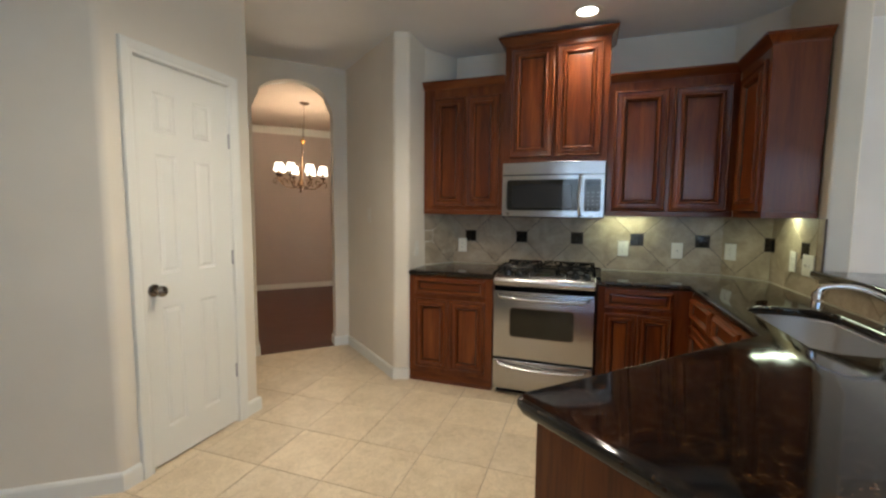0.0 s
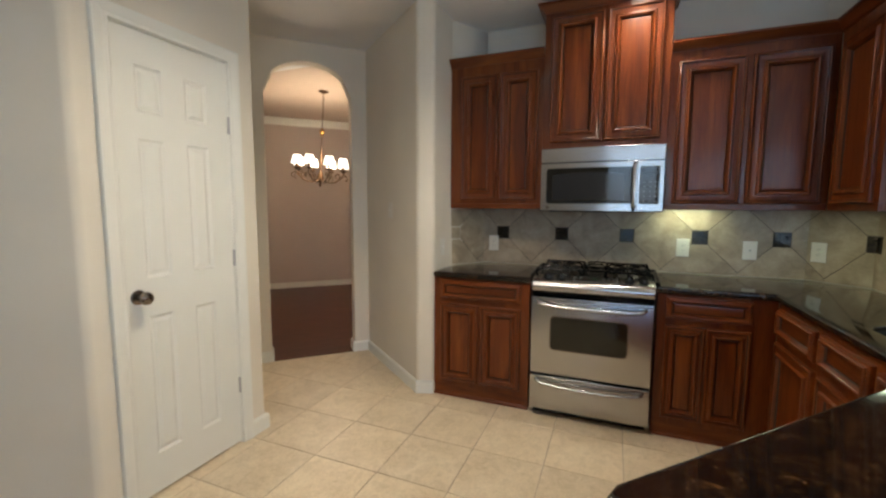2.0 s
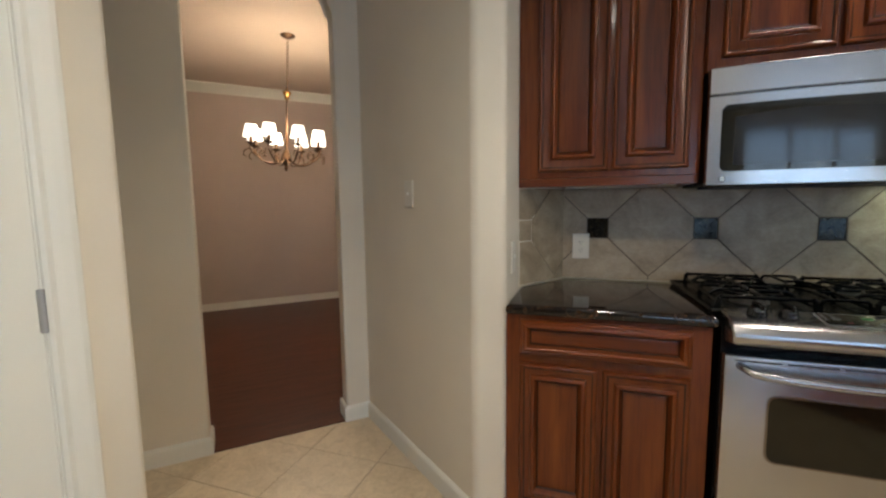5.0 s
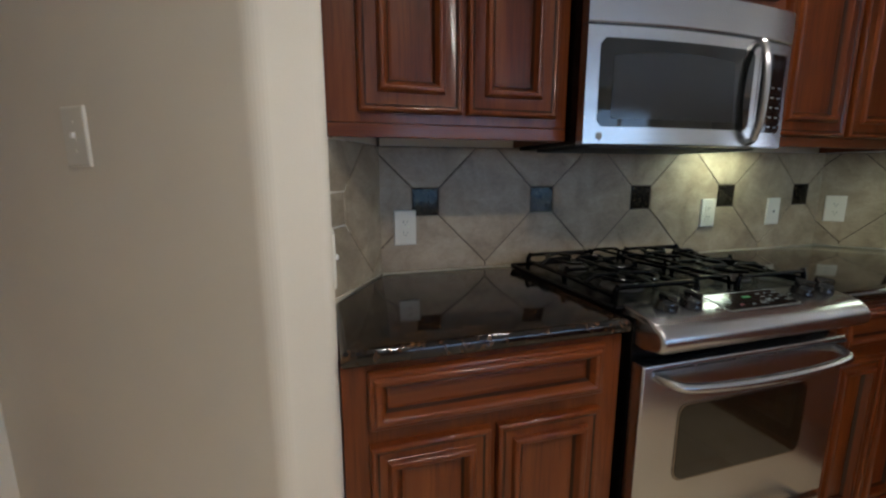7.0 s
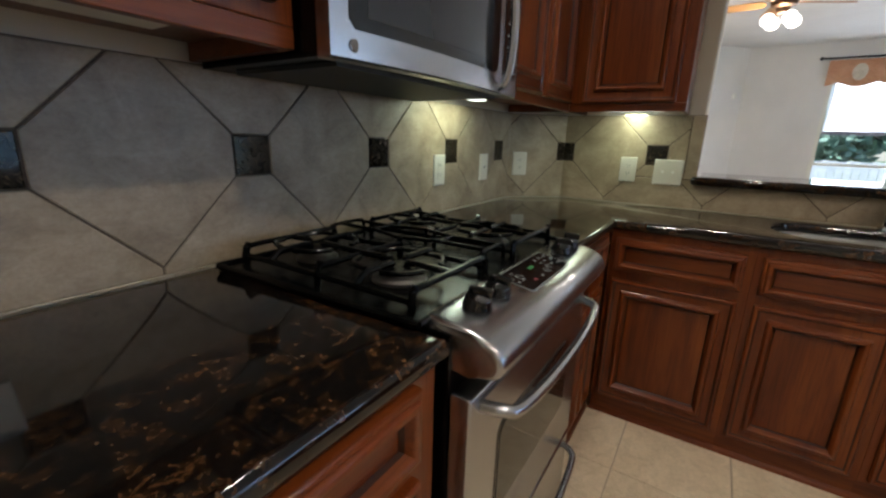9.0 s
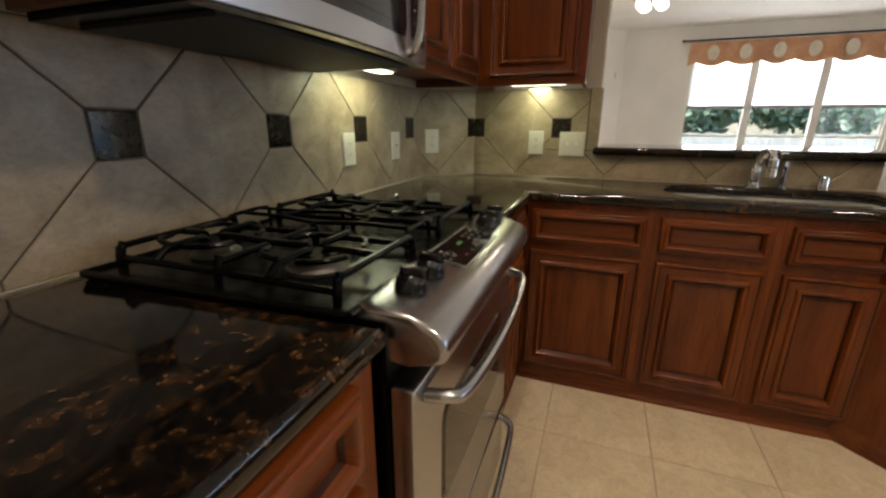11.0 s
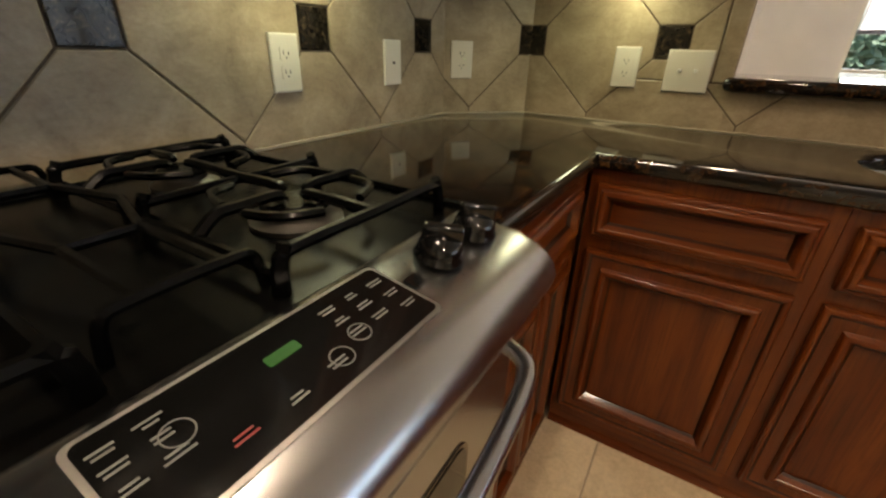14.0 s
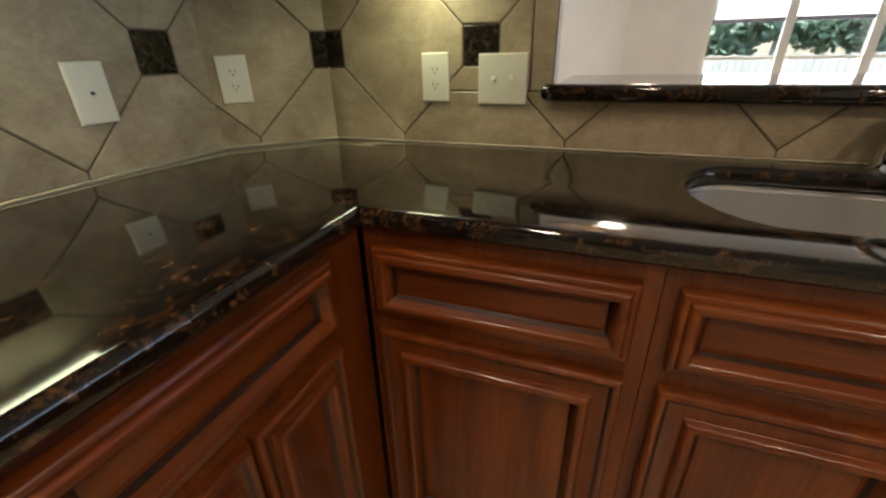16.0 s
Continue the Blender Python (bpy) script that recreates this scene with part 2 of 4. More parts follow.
def slab(p, q, thick, z0, z1, bm=None):
    """A straight wall from p to q (plan), its thickness to the left of that way."""
    (ax, ay), (bx, by) = p, q
    n = math.hypot(bx - ax, by - ay)
    ox, oy = -(by - ay) / n * thick, (bx - ax) / n * thick
    return prism([(ax, ay), (bx, by), (bx + ox, by + oy), (ax + ox, ay + oy)], z0, z1, bm)


def profile_run(path, profile, bm=None):
    """A moulding: a profile of (out, up) carried along a plan path, mitred; out is to the right of the way."""
    out = bm or bmesh.new()
    rows = []
    for i, p in enumerate(path):
        p = Vector(p)
        ways = []
        if i:
            ways.append((p - Vector(path[i - 1])).normalized())
        if i < len(path) - 1:
            ways.append((Vector(path[i + 1]) - p).normalized())
        sides = [Vector((w.y, -w.x)) for w in ways]
        side = sum(sides, Vector((0, 0))).normalized()
        side = side / max(0.3, side.dot(sides[0]))
        rows.append([out.verts.new((p.x + side.x * o, p.y + side.y * o, u)) for o, u in profile])
    k = len(profile)
    for a, b in zip(rows, rows[1:]):
        for j in range(k):
            out.faces.new((a[j], b[j], b[(j + 1) % k], a[(j + 1) % k]))
    out.faces.new(rows[0])
    out.faces.new(rows[-1])
    return out


def lathe(profile, seg=20, bm=None, at=(0, 0, 0), axis="z"):
    """Turns (radius, height) points about an axis."""
    out = bm or bmesh.new()
    turn = {"z": Matrix.Identity(3), "y": Matrix.Rotation(radians(90), 3, "X"), "x": Matrix.Rotation(radians(90), 3, "Y")}[axis]
    rings = []
    for r, h in profile:
        ring = []
        for k in range(seg):
            a = 2 * math.pi * k / seg
            ring.append(out.verts.new(turn @ Vector((max(r, 1e-4) * math.cos(a), max(r, 1e-4) * math.sin(a), h)) + Vector(at)))
        rings.append(ring)
    for a, b in zip(rings, rings[1:]):
        for k in range(seg):
            out.faces.new((a[k], a[(k + 1) % seg], b[(k + 1) % seg], b[k]))
    out.faces.new(rings[0])
    out.faces.new(rings[-1])
    return out


def tube(points, radius, seg=8, bm=None, flat=1.0):
    """A round bar along a path of points; radius may be one number or one for each point."""
    out = bm or bmesh.new()
    pts = [Vector(p) for p in points]
    radii = radius if isinstance(radius, (list, tuple)) else [radius] * len(pts)
    rings, up = [], None
    for i, p in enumerate(pts):
        way = (pts[min(i + 1, len(pts) - 1)] - pts[max(i - 1, 0)]).normalized()
        if up is None:
            up = Vector((0, 0, 1)) if abs(way.z) < 0.9 else Vector((1, 0, 0))
        side = way.cross(up).normalized()
        up = side.cross(way).normalized()
        rings.append([out.verts.new(p + radii[i] * (math.cos(a) * side + flat * math.sin(a) * up)) for a in (2 * math.pi * k / seg for k in range(seg))])
    for a, b in zip(rings, rings[1:]):
        for k in range(seg):
            out.faces.new((a[k], a[(k + 1) % seg], b[(k + 1) % seg], b[k]))
    out.faces.new(rings[0])
    out.faces.new(rings[-1])
    return out


def curve(points, steps=6):
    """A smooth path (Catmull-Rom) through points."""
    p = [Vector(points[0]), *map(Vector, points), Vector(points[-1])]
    out = []
    for a, b, c, d in zip(p, p[1:], p[2:], p[3:]):
        for k in range(steps):
            t = k / steps
            out.append(0.5 * (2 * b + (c - a) * t + (2 * a - 5 * b + 4 * c - d) * t * t + (3 * b - a - 3 * c + d) * t**3))
    return out + [p[-1]]


def rings(x0, x1, z0, z1, steps, close=True, bm=None, y=0.0):
    """Nested rectangles in the x-z plane lofted into a moulded face; steps of (inset, towards -y)."""
    out = bm or bmesh.new()
    rows = []
    for inset, fwd in steps:
        rows.append([out.verts.new((x, y - fwd, z)) for x, z in ((x0 + inset, z0 + inset), (x1 - inset, z0 + inset), (x1 - inset, z1 - inset), (x0 + inset, z1 - inset))])
    for a, b in zip(rows, rows[1:]):
        for k in range(4):
            out.faces.new((a[k], a[(k + 1) % 4], b[(k + 1) % 4], b[k]))
    if close:
        out.faces.new(rows[-1])
    return out


def round_rect(x0, x1, z0, z1, r, n=5):
    pts = []
    for cx, cz, a0 in ((x1 - r, z1 - r, 0), (x0 + r, z1 - r, 90), (x0 + r, z0 + r, 180), (x1 - r, z0 + r, 270)):
        for k in range(n + 1):
            a = radians(a0 + 90 * k / n)
            pts.append((cx + r * math.cos(a), cz + r * math.sin(a)))
    return pts


def plate(points, y0, y1, bm=None):
    """A flat plate over an x-z outline, from y0 back to y1."""
    out = bm or bmesh.new()
    a = [out.verts.new((x, y0, z)) for x, z in points]
    b = [out.verts.new((x, y1, z)) for x, z in points]
    out.faces.new(a)
    out.faces.new(b)
    n = len(points)
    for i in range(n):
        out.faces.new((a[i], a[(i + 1) % n], b[(i + 1) % n], b[i]))
    return out


# ---- large structure ----
TOP = 2.765
RW, JAMB = 1.872, -0.893          # face of the tiled side wall, end of it at the opening
BL, BR = (-0.70, -0.30), (-0.52, 0.0)      # chamfer beside the column
CL, CR = (1.64, 0.0), (RW, -0.232)         # chamfer in the far corner
TH = 0.010                         # tile thickness
DG = math.sqrt(0.5)
ARCH = Vector((-2.008, -0.362))    # middle of the arched opening
U, V = Vector((DG, DG)), Vector((-DG, DG))


def plan(u, v):
    p = ARCH + u * U + v * V
    return (p.x, p.y)


structure("floor", box(-6.5, 8.6, -7.2, 6.5, -0.12, -0.004), FLOORGROUT, "beige ceramic tile floor with tan grout joints", "floor")
structure("ceiling", box(-3.6, 8.6, -7.0, 0.14, TOP, TOP + 0.1), CEILING, "flat painted ceiling in light grey", "ceiling")

wall_back = structure("wall_north", slab((-0.52 + 0.004, TH), (CL[0] + 0.004, TH), 0.12, 0, TOP), WALL, "greige painted kitchen wall behind the cabinets", "wall")
structure("wall_corner", prism([(CL[0], TH), (RW + TH, CR[1]), (RW + 0.13, CR[1]), (RW + 0.13, 0.13), (CL[0], 0.13)], 0, TOP), WALL, "angled greige corner wall behind the counter", "wall")
wall_side = structure("wall_east", prism([(RW + TH, CR[1]), (RW + TH, JAMB + 0.004), (RW + 0.13, JAMB + 0.004), (RW + 0.13, CR[1])], 0, TOP, None, (1, 2), 0.012), WALL, "greige wall end beside the pass-through opening", "wall")
half_wall = structure("half_wall", prism([(RW + TH, JAMB), (RW + TH, -2.05), (RW + 0.13, -2.05), (RW + 0.13, JAMB)], 0, 1.035), WALL, "low painted wall under the raised bar", "wall")
structure("wall_column", prism([(-1.655, -0.006), (-0.815, -0.675), (-0.70, -0.635), BL, (-0.52 - 0.006, TH), (-0.52, 0.13), (-1.5, 0.13)], 0, TOP, None, (1, 2), 0.022), WALL, "angled greige wall ending in a rounded column edge", "wall")

# arched wall to the dining room
HALF, SPRING, CROWN = 0.362, 2.345, 2.61
arch_line = [(-HALF, 0.0)] + [(HALF * math.cos(a), SPRING + (CROWN - SPRING) * math.sin(a)) for a in (math.pi * (1 - k / 20) for k in range(21))] + [(HALF, 0.0)]
outline = [(-1.7, 0.0)] + arch_line + [(2.7, 0.0), (2.7, TOP), (-1.7, TOP)]
bm = plate(outline, 0.0, 0.12)
soft = [e for e in bm.edges if all(abs(abs(v.co.x) - HALF) < 1e-3 or (SPRING - 0.01 < v.co.z < CROWN + 0.01) for v in e.verts) and abs(e.verts[0].co.y - e.verts[1].co.y) < 1e-4]
bmesh.ops.bevel(bm, geom=soft, offset=0.016, segments=4, affect="EDGES", profile=0.5)
bmesh.ops.transform(bm, matrix=Matrix.Translation((ARCH.x, ARCH.y, 0)) @ Matrix.Rotation(radians(45), 4, "Z"), verts=bm.verts)
structure("wall_arch", bm, WALL, "greige wall with an arched opening", "wall")

# pantry block
PX = -1.465
DY0, DY1, DH = -2.228, -1.665, 2.125
structure("wall_pantry", prism([(PX, DY1 + 0.012), (PX, -1.485), (-3.1, -1.485), (-3.1, -1.60), (PX - 0.12, -1.60), (PX - 0.12, DY1 + 0.012)], 0, TOP, None, (1,), 0.022), WALL, "greige wall end beside the pantry door", "wall")
structure("wall_pantry_head", box(PX - 0.12, PX, DY0 - 0.012, DY1 + 0.012, DH + 0.012, TOP), WALL, "greige wall over the pantry door", "wall")
structure("wall_pantry_side", prism([(PX, DY0 - 0.012), (PX, -2.385), (-3.30, -3.705), (-3.37, -3.61), (PX - 0.12, -2.32), (PX - 0.12, DY0 - 0.012)], 0, TOP, None, (1,), 0.022), WALL, "greige angled wall beside the pantry door", "wall")
structure("wall_pantry_back", box(-2.4, -2.3, -2.9, -1.6, 0, TOP), WALL, "plain back wall inside the pantry", "wall")

# the open room around and behind
structure("wall_west", box(-3.42, -3.30, -6.9, -3.6, 0, TOP), WALL, "plain greige wall of the open room", "wall")
WY = -6.9


def pierced(name, m, length, holes, z0, z1, label, mat):
    """A wall along local x, thickness 0.14 towards +y, with window openings through it."""
    out = bmesh.new()
    x = 0.0
    for a, b, lo, hi in holes:
        box(x, a, 0, 0.14, z0, z1, 0, out)
        box(a, b, 0, 0.14, z0, lo, 0, out)
        box(a, b, 0, 0.14, hi, z1, 0, out)
        x = b
    box(x, length, 0, 0.14, z0, z1, 0, out)
    bmesh.ops.transform(out, matrix=m, verts=out.verts)
    return structure(name, out, mat, label, "wall")


pierced("wall_south", pose(8.42, WY, 0, 0, 0, 180), 11.8, [(3.87, 7.87, 0.62, 2.45)], 0, TOP, "greige wall with a wide window", WALL)
FX = 8.3
W0, WW = 2.19, 0.96                # first window's edge and each window's width
pierced("wall_far_east", pose(FX, -1.12, 0, 0, 0, -90), 5.9, [(W0 - 1.12, W0 - 1.12 + 3 * WW, 0.70, 2.22)], 0, TOP, "pale wall with a triple window", PALE)
structure("wall_far_corner", slab((7.0, 0.18), (FX, -1.12), 0.12, 0, TOP), PALE, "pale angled corner wall of the family room", "wall")
structure("wall_family_north", box(RW + 0.13, 7.1, 0.14, 0.26, 0, TOP), PALE, "pale family room wall", "wall")

# dining room
DT = 2.79
structure("dining_wall_far", prism([plan(-3.2, 3.50), plan(3.2, 3.50), plan(3.2, 3.62), plan(-3.2, 3.62)], 0, DT), DINING, "mauve-beige dining room wall", "wall")
structure("dining_wall_side", prism([plan(2.6, 0.1), plan(2.72, 0.1), plan(2.72, 3.6), plan(2.6, 3.6)], 0, DT), DINING, "mauve-beige dining room side wall", "wall")
structure("dining_wall_side", prism([plan(-2.72, -0.1), plan(-2.6, -0.1), plan(-2.6, 3.6), plan(-2.72, 3.6)], 0, DT), DINING, "mauve-beige dining room side wall", "wall")
structure("dining_wall_near", prism([plan(-2.7, 0.0), plan(-1.69, 0.0), plan(-1.69, 0.12), plan(-2.7, 0.12)], 0, DT), DINING, "mauve-beige dining room wall beside the arch", "wall")
structure("dining_ceiling", prism([plan(-2.8, 0.121), plan(2.8, 0.121), plan(2.8, 3.7), plan(-2.8, 3.7)], DT, DT + 0.1), DINING_TOP, "painted dining room ceiling tinted with the chandelier's warm glow", "ceiling")
CROWNP = [(0, 0), (0, -0.11), (0.012, -0.11), (0.016, -0.095), (0.05, -0.05), (0.075, -0.022), (0.09, -0.018), (0.09, 0)]
structure("crown_moulding", profile_run([plan(-2.6, 3.50), plan(2.6, 3.50)], [(o, DT + u) for o, u in CROWNP]), TRIM, "white crown moulding at the dining room ceiling", "trim")
BASEP = [(0, 0), (0, 0.095), (0.005, 0.095), (0.011, 0.088), (0.015, 0.078), (0.015, 0)]
structure("baseboard", profile_run([plan(-2.6, 3.50), plan(2.6, 3.50)], BASEP), TRIM, "white baseboard in the dining room", "baseboard")
structure("baseboard", profile_run([plan(HALF, 0.13), plan(HALF, 0.0), (-1.655, -0.006), (-0.815, -0.675), (-0.70, -0.635)], BASEP), TRIM, "white baseboard round the angled wall", "baseboard")
structure("baseboard", profile_run([plan(-1.35, 0.0), plan(-HALF, 0.0), plan(-HALF, 0.13)], BASEP), TRIM, "white baseboard at the arch", "baseboard")
structure("baseboard", profile_run([(-3.0, -1.485), (PX, -1.485), (PX, DY1 + 0.066)], [(-o, u) for o, u in BASEP]), TRIM, "white baseboard at the pantry wall end", "baseboard")
structure("baseboard", profile_run([(PX, DY0 - 0.07), (PX, -2.385), (-3.29, -3.698)], [(-o, u) for o, u in BASEP]), TRIM, "white baseboard along the angled wall", "baseboard")

# dining floor of wood strips
floor_d = structure("dining_floor", prism([plan(-2.65, 0.0), plan(2.65, 0.0), plan(2.65, 3.5), plan(-2.65, 3.5)], -0.003, 0.002), SLOT, "dark red-brown hardwood dining room floor", "floor")

# ---- windows and the outside ----
def window(name, width, low, high, bays, m, label, meet):
    w = tagged(new(name), label, "window", "", "structure")
    w.matrix_world = m
    step = width / bays
    for k in range(bays):
        a, b, mid = k * step, (k + 1) * step, meet
        bm = box(a, a + 0.05, 0.03, 0.11, low, high)
        box(b - 0.05, b, 0.03, 0.11, low, high, 0, bm)
        box(a + 0.05, b - 0.05, 0.03, 0.11, low, low + 0.05, 0, bm)
        box(a + 0.05, b - 0.05, 0.03, 0.11, high - 0.05, high, 0, bm)
        part("window_frame", bm, TRIM, w)
        if k:
            part("mullion", box(a - 0.055, a + 0.055, 0.008, 0.0295, low, high, 0.003), PALE, w, "painted post between the sashes")
        part("meeting_rail", box(a + 0.05, b - 0.05, 0.04, 0.10, mid - 0.022, mid + 0.022, 0.004), TRIM, w)
        pane = part("pane", box(a + 0.05, b - 0.05, 0.068, 0.072, low + 0.05, high - 0.05), GLASS, w, "clear window pane")
        pane.visible_shadow = False
    part("window_sill", box(-0.04, width + 0.04, -0.05, 0.03, low - 0.03, low, 0.006), TRIM, w)
    return w


window("window_1", 3 * WW, 0.70, 2.22, 3, pose(FX, -W0, 0, 0, 0, -90), "white triple sash window with a bright garden outside", 0.99)
window("window_2", 4.0, 0.62, 2.45, 3, pose(8.42 - 3.87, WY, 0, 0, 0, 180), "white wide sash window with daylight", 1.5)
LEAF = stone_tile("garden_foliage", (0.10, 0.20, 0.14), (0.16, 0.29, 0.22), (0.24, 0.38, 0.30), 0.6, 3)
GRASS = stone_tile("lawn", (0.06, 0.10, 0.03), (0.09, 0.14, 0.05), (0.12, 0.18, 0.07), 0.8, 2)
structure("ground", box(-60, 80, -80, 60, -0.35, -0.13), GRASS, "lawn around the house", "ground")
FENCE = stone_tile("weathered_fence_wood", (0.42, 0.47, 0.50), (0.50, 0.55, 0.58), (0.58, 0.62, 0.65), 0.8, 2)
fence = thing("garden_fence", "pale weathered wooden garden fence behind the lawn", "fence")
for k in range(44):
    part("board", box(14.0, 14.02, -8.0 + k * 0.16, -7.85 + k * 0.16, -0.13, 0.92 + 0.015 * (k % 3)), FENCE, fence)
part("rail", box(14.02, 14.06, -8.0, -0.9, 0.66, 0.74), FENCE, fence)
rnd = random.Random(4)


def bush(name, x, y, z, size, count, label):
    t = thing(name, label, "tree", pose(x, y, -0.13))
    part("trunk", tube([(0, 0, 0), (0.03, 0.02, z * 0.5), (0, 0, z)], [0.09, 0.07, 0.04]), FENCE, t, "brown trunk")
    verts, faces = [], []
    for _ in range(count):
        d = Vector((rnd.gauss(0, 1), rnd.gauss(0, 1), rnd.gauss(0, 1))).normalized() * size * rnd.uniform(0.35, 1.05)
        c = Vector((d.x, d.y, z + d.z * 0.75))
        a = Vector((rnd.gauss(0, 1), rnd.gauss(0, 1), rnd.gauss(0, 1))).normalized() * 0.14
        b = a.cross(Vector((rnd.gauss(0, 1), rnd.gauss(0, 1), rnd.gauss(0, 1)))).normalized() * 0.07
        n = len(verts)
        verts += [c - a, c + b, c + a, c - b]
        faces.append((n, n + 1, n + 2, n + 3))
    me = bpy.data.meshes.new("crown")
    me.from_pydata(verts, [], faces)
    me.materials.append(LEAF)
    crown = new("crown", me)
    crown.parent = t
    tagged(crown, "green leafy crown with gaps")


for k in range(6):
    bush("garden_tree", 15.2 + 0.5 * (k % 2), -7.2 + 1.15 * k, 1.55 + 0.25 * (k % 3), 0.95, 1100, "green garden tree behind the fence")

# ---- pantry door ----
door = tagged(new("door_1"), "closed white six-panel pantry door with a dark knob", "door", "", "structure")
door.matrix_world = pose(PX, DY0, 0, 0, 0, 90)       # local x along the door, -y out of the wall
DW = DY1 - DY0
leaf_bm = box(0.0, DW, 0.013, 0.039, 0.012, DH)
COLS, ROWS = ((0.090, 0.217), (0.318, 0.443)), ((1.775, 1.985), (1.037, 1.668), (0.195, 0.865))
for a, b in ((0.0, COLS[0][0]), (COLS[0][1], COLS[1][0]), (COLS[1][1], DW)):
    box(a, b, 0.004, 0.0129, 0.012, DH, 0, leaf_bm)
door_leaf = part("door_leaf", leaf_bm, TRIM, door)
for x0, x1 in COLS:
    edges_z = [DH, *[z for hi_lo in ROWS for z in hi_lo[::-1]], 0.012]
    for hi, lo in zip(edges_z[::2], edges_z[1::2]):
        part("rail", box(x0, x1, 0.0041, 0.0129, lo, hi), TRIM, door_leaf)
    for z0, z1 in ROWS:
        part("panel", rings(x0, x1, z0, z1, [(0, 0), (0.003, 0.0), (0.008, -0.004), (0.014, -0.0078), (0.020, -0.0078), (0.036, -0.0010)], True, None, 0.0041), TRIM, door_leaf)
jamb_bm = box(-0.012, 0.0, 0.0, 0.12, 0, DH + 0.012)
box(DW, DW + 0.012, 0.0, 0.12, 0, DH + 0.012, 0, jamb_bm)
box(0, DW, 0.0, 0.12, DH + 0.002, DH + 0.012, 0, jamb_bm)
part("door_jamb", jamb_bm, TRIM, door)
CAS = [(0.0, 0), (0.0, -0.010), (0.006, -0.016), (0.018, -0.014), (0.030, -0.018), (0.050, -0.022), (0.062, -0.022), (0.066, -0.016), (0.066, 0)]
cas_bm = bmesh.new()
rows = []
for px, pz, sx, sz in ((0.0, 0.0, -1, 0), (0.0, DH + 0.005, -1, 1), (DW, DH + 0.005, 1, 1), (DW, 0.0, 1, 0)):
    rows.append([cas_bm.verts.new((px + sx * (o + 0.003), y, pz + sz * o)) for o, y in CAS])
for a, b in zip(rows, rows[1:]):
    for j in range(len(CAS) - 1):
        cas_bm.faces.new((a[j], b[j], b[j + 1], a[j + 1]))
part("door_casing", cas_bm, TRIM, door)
knob_bm = lathe([(0.033, 0.0), (0.034, 0.004), (0.030, 0.009), (0.014, 0.012), (0.011, 0.03), (0.016, 0.036), (0.027, 0.046), (0.030, 0.058), (0.026, 0.068), (0.012, 0.074), (0.0, 0.075)], 24, None, (0.050, 0.003, 0.960), "y")
part("door_knob", knob_bm, NICKEL, door, "dark nickel door knob", smooth=True)
for z in (1.80, 1.085, 0.35):
    h = tube([(DW - 0.001, -0.004, z - 0.045), (DW - 0.001, -0.004, z + 0.045)], 0.006)
    box(DW - 0.006, DW + 0.010, -0.002, 0.003, z - 0.044, z + 0.044, 0, h)
    part("hinge", h, ALU, door, "metal door hinge")

# ---- cabinets ----
def arc(inset, height, r, up, turn0, turn1, n=5):
    """Points of a rounded moulding edge: (inset, height) about a centre."""
    return [(inset - r * math.cos(radians(turn0 + (turn1 - turn0) * k / n)), height + up * math.sin(radians(turn0 + (turn1 - turn0) * k / n))) for k in range(n + 1)]


STILE = [(0, 0), (0, 0.012)] + arc(0.008, 0.012, 0.008, 0.010, 0, 150)


def cabinet_door(parent, x0, x1, z0, z1, rail=0.078, drawer=False):
    mat = OAK_X if drawer else OAK
    bead = [(0.0185, 0.0150), (rail - 0.027, 0.0150)] + arc(rail - 0.0155, 0.0160, 0.0105, 0.0135, 0, 160, 7) + [(rail - 0.003, 0.0150), (rail + 0.002, 0.0095), (rail + 0.003, 0.004)]
    leaf = part("drawer_front" if drawer else "door", rings(x0, x1, z0, z1, STILE + bead, False), mat, parent, smooth=True)
    inner = rail + 0.003
    part("panel", rings(x0, x1, z0, z1, [(inner, 0.004), (inner + 0.003, 0.0035), (inner + 0.010, 0.0048)], True), mat, leaf)
    part("glaze_line", rings(x0, x1, z0, z1, [(rail + 0.0005, 0.0125), (rail + 0.0055, 0.0046)], False), GLAZE, leaf, "dark antique glaze in the groove")
    part("glaze_line", rings(x0, x1, z0, z1, [(0.0150, 0.0180), (0.0195, 0.0154)], False), GLAZE, leaf, "dark antique glaze in the groove")
    return leaf


def base_unit(name, m, width, depth, drawers, doors, label, group, levels=(0.125, 0.688, 0.726, 0.858), rail=0.070):
    """A base cabinet; local x along the front, y into the wall, the face frame at y = 0."""
    c = thing(name, label, "cabinet", m, group)
    part("body", box(0, width, 0.0, depth, 0.085, 0.872, 0.002), OAK, c)
    part("toe_board", box(0, width, 0.012, depth, 0.0, 0.085), OAK_X, c)
    shoe = profile_run([(0, 0.012), (width, 0.012)], [(0, 0), (0, 0.022), (0.006, 0.020), (0.012, 0.012), (0.014, 0)])
    part("shoe_moulding", shoe, OAK_X, c)
    for x0, x1 in drawers:
        cabinet_door(c, x0, x1, levels[2], levels[3], 0.036, True)
    for x0, x1 in doors:
        cabinet_door(c, x0, x1, levels[0], levels[1], rail)
    return c


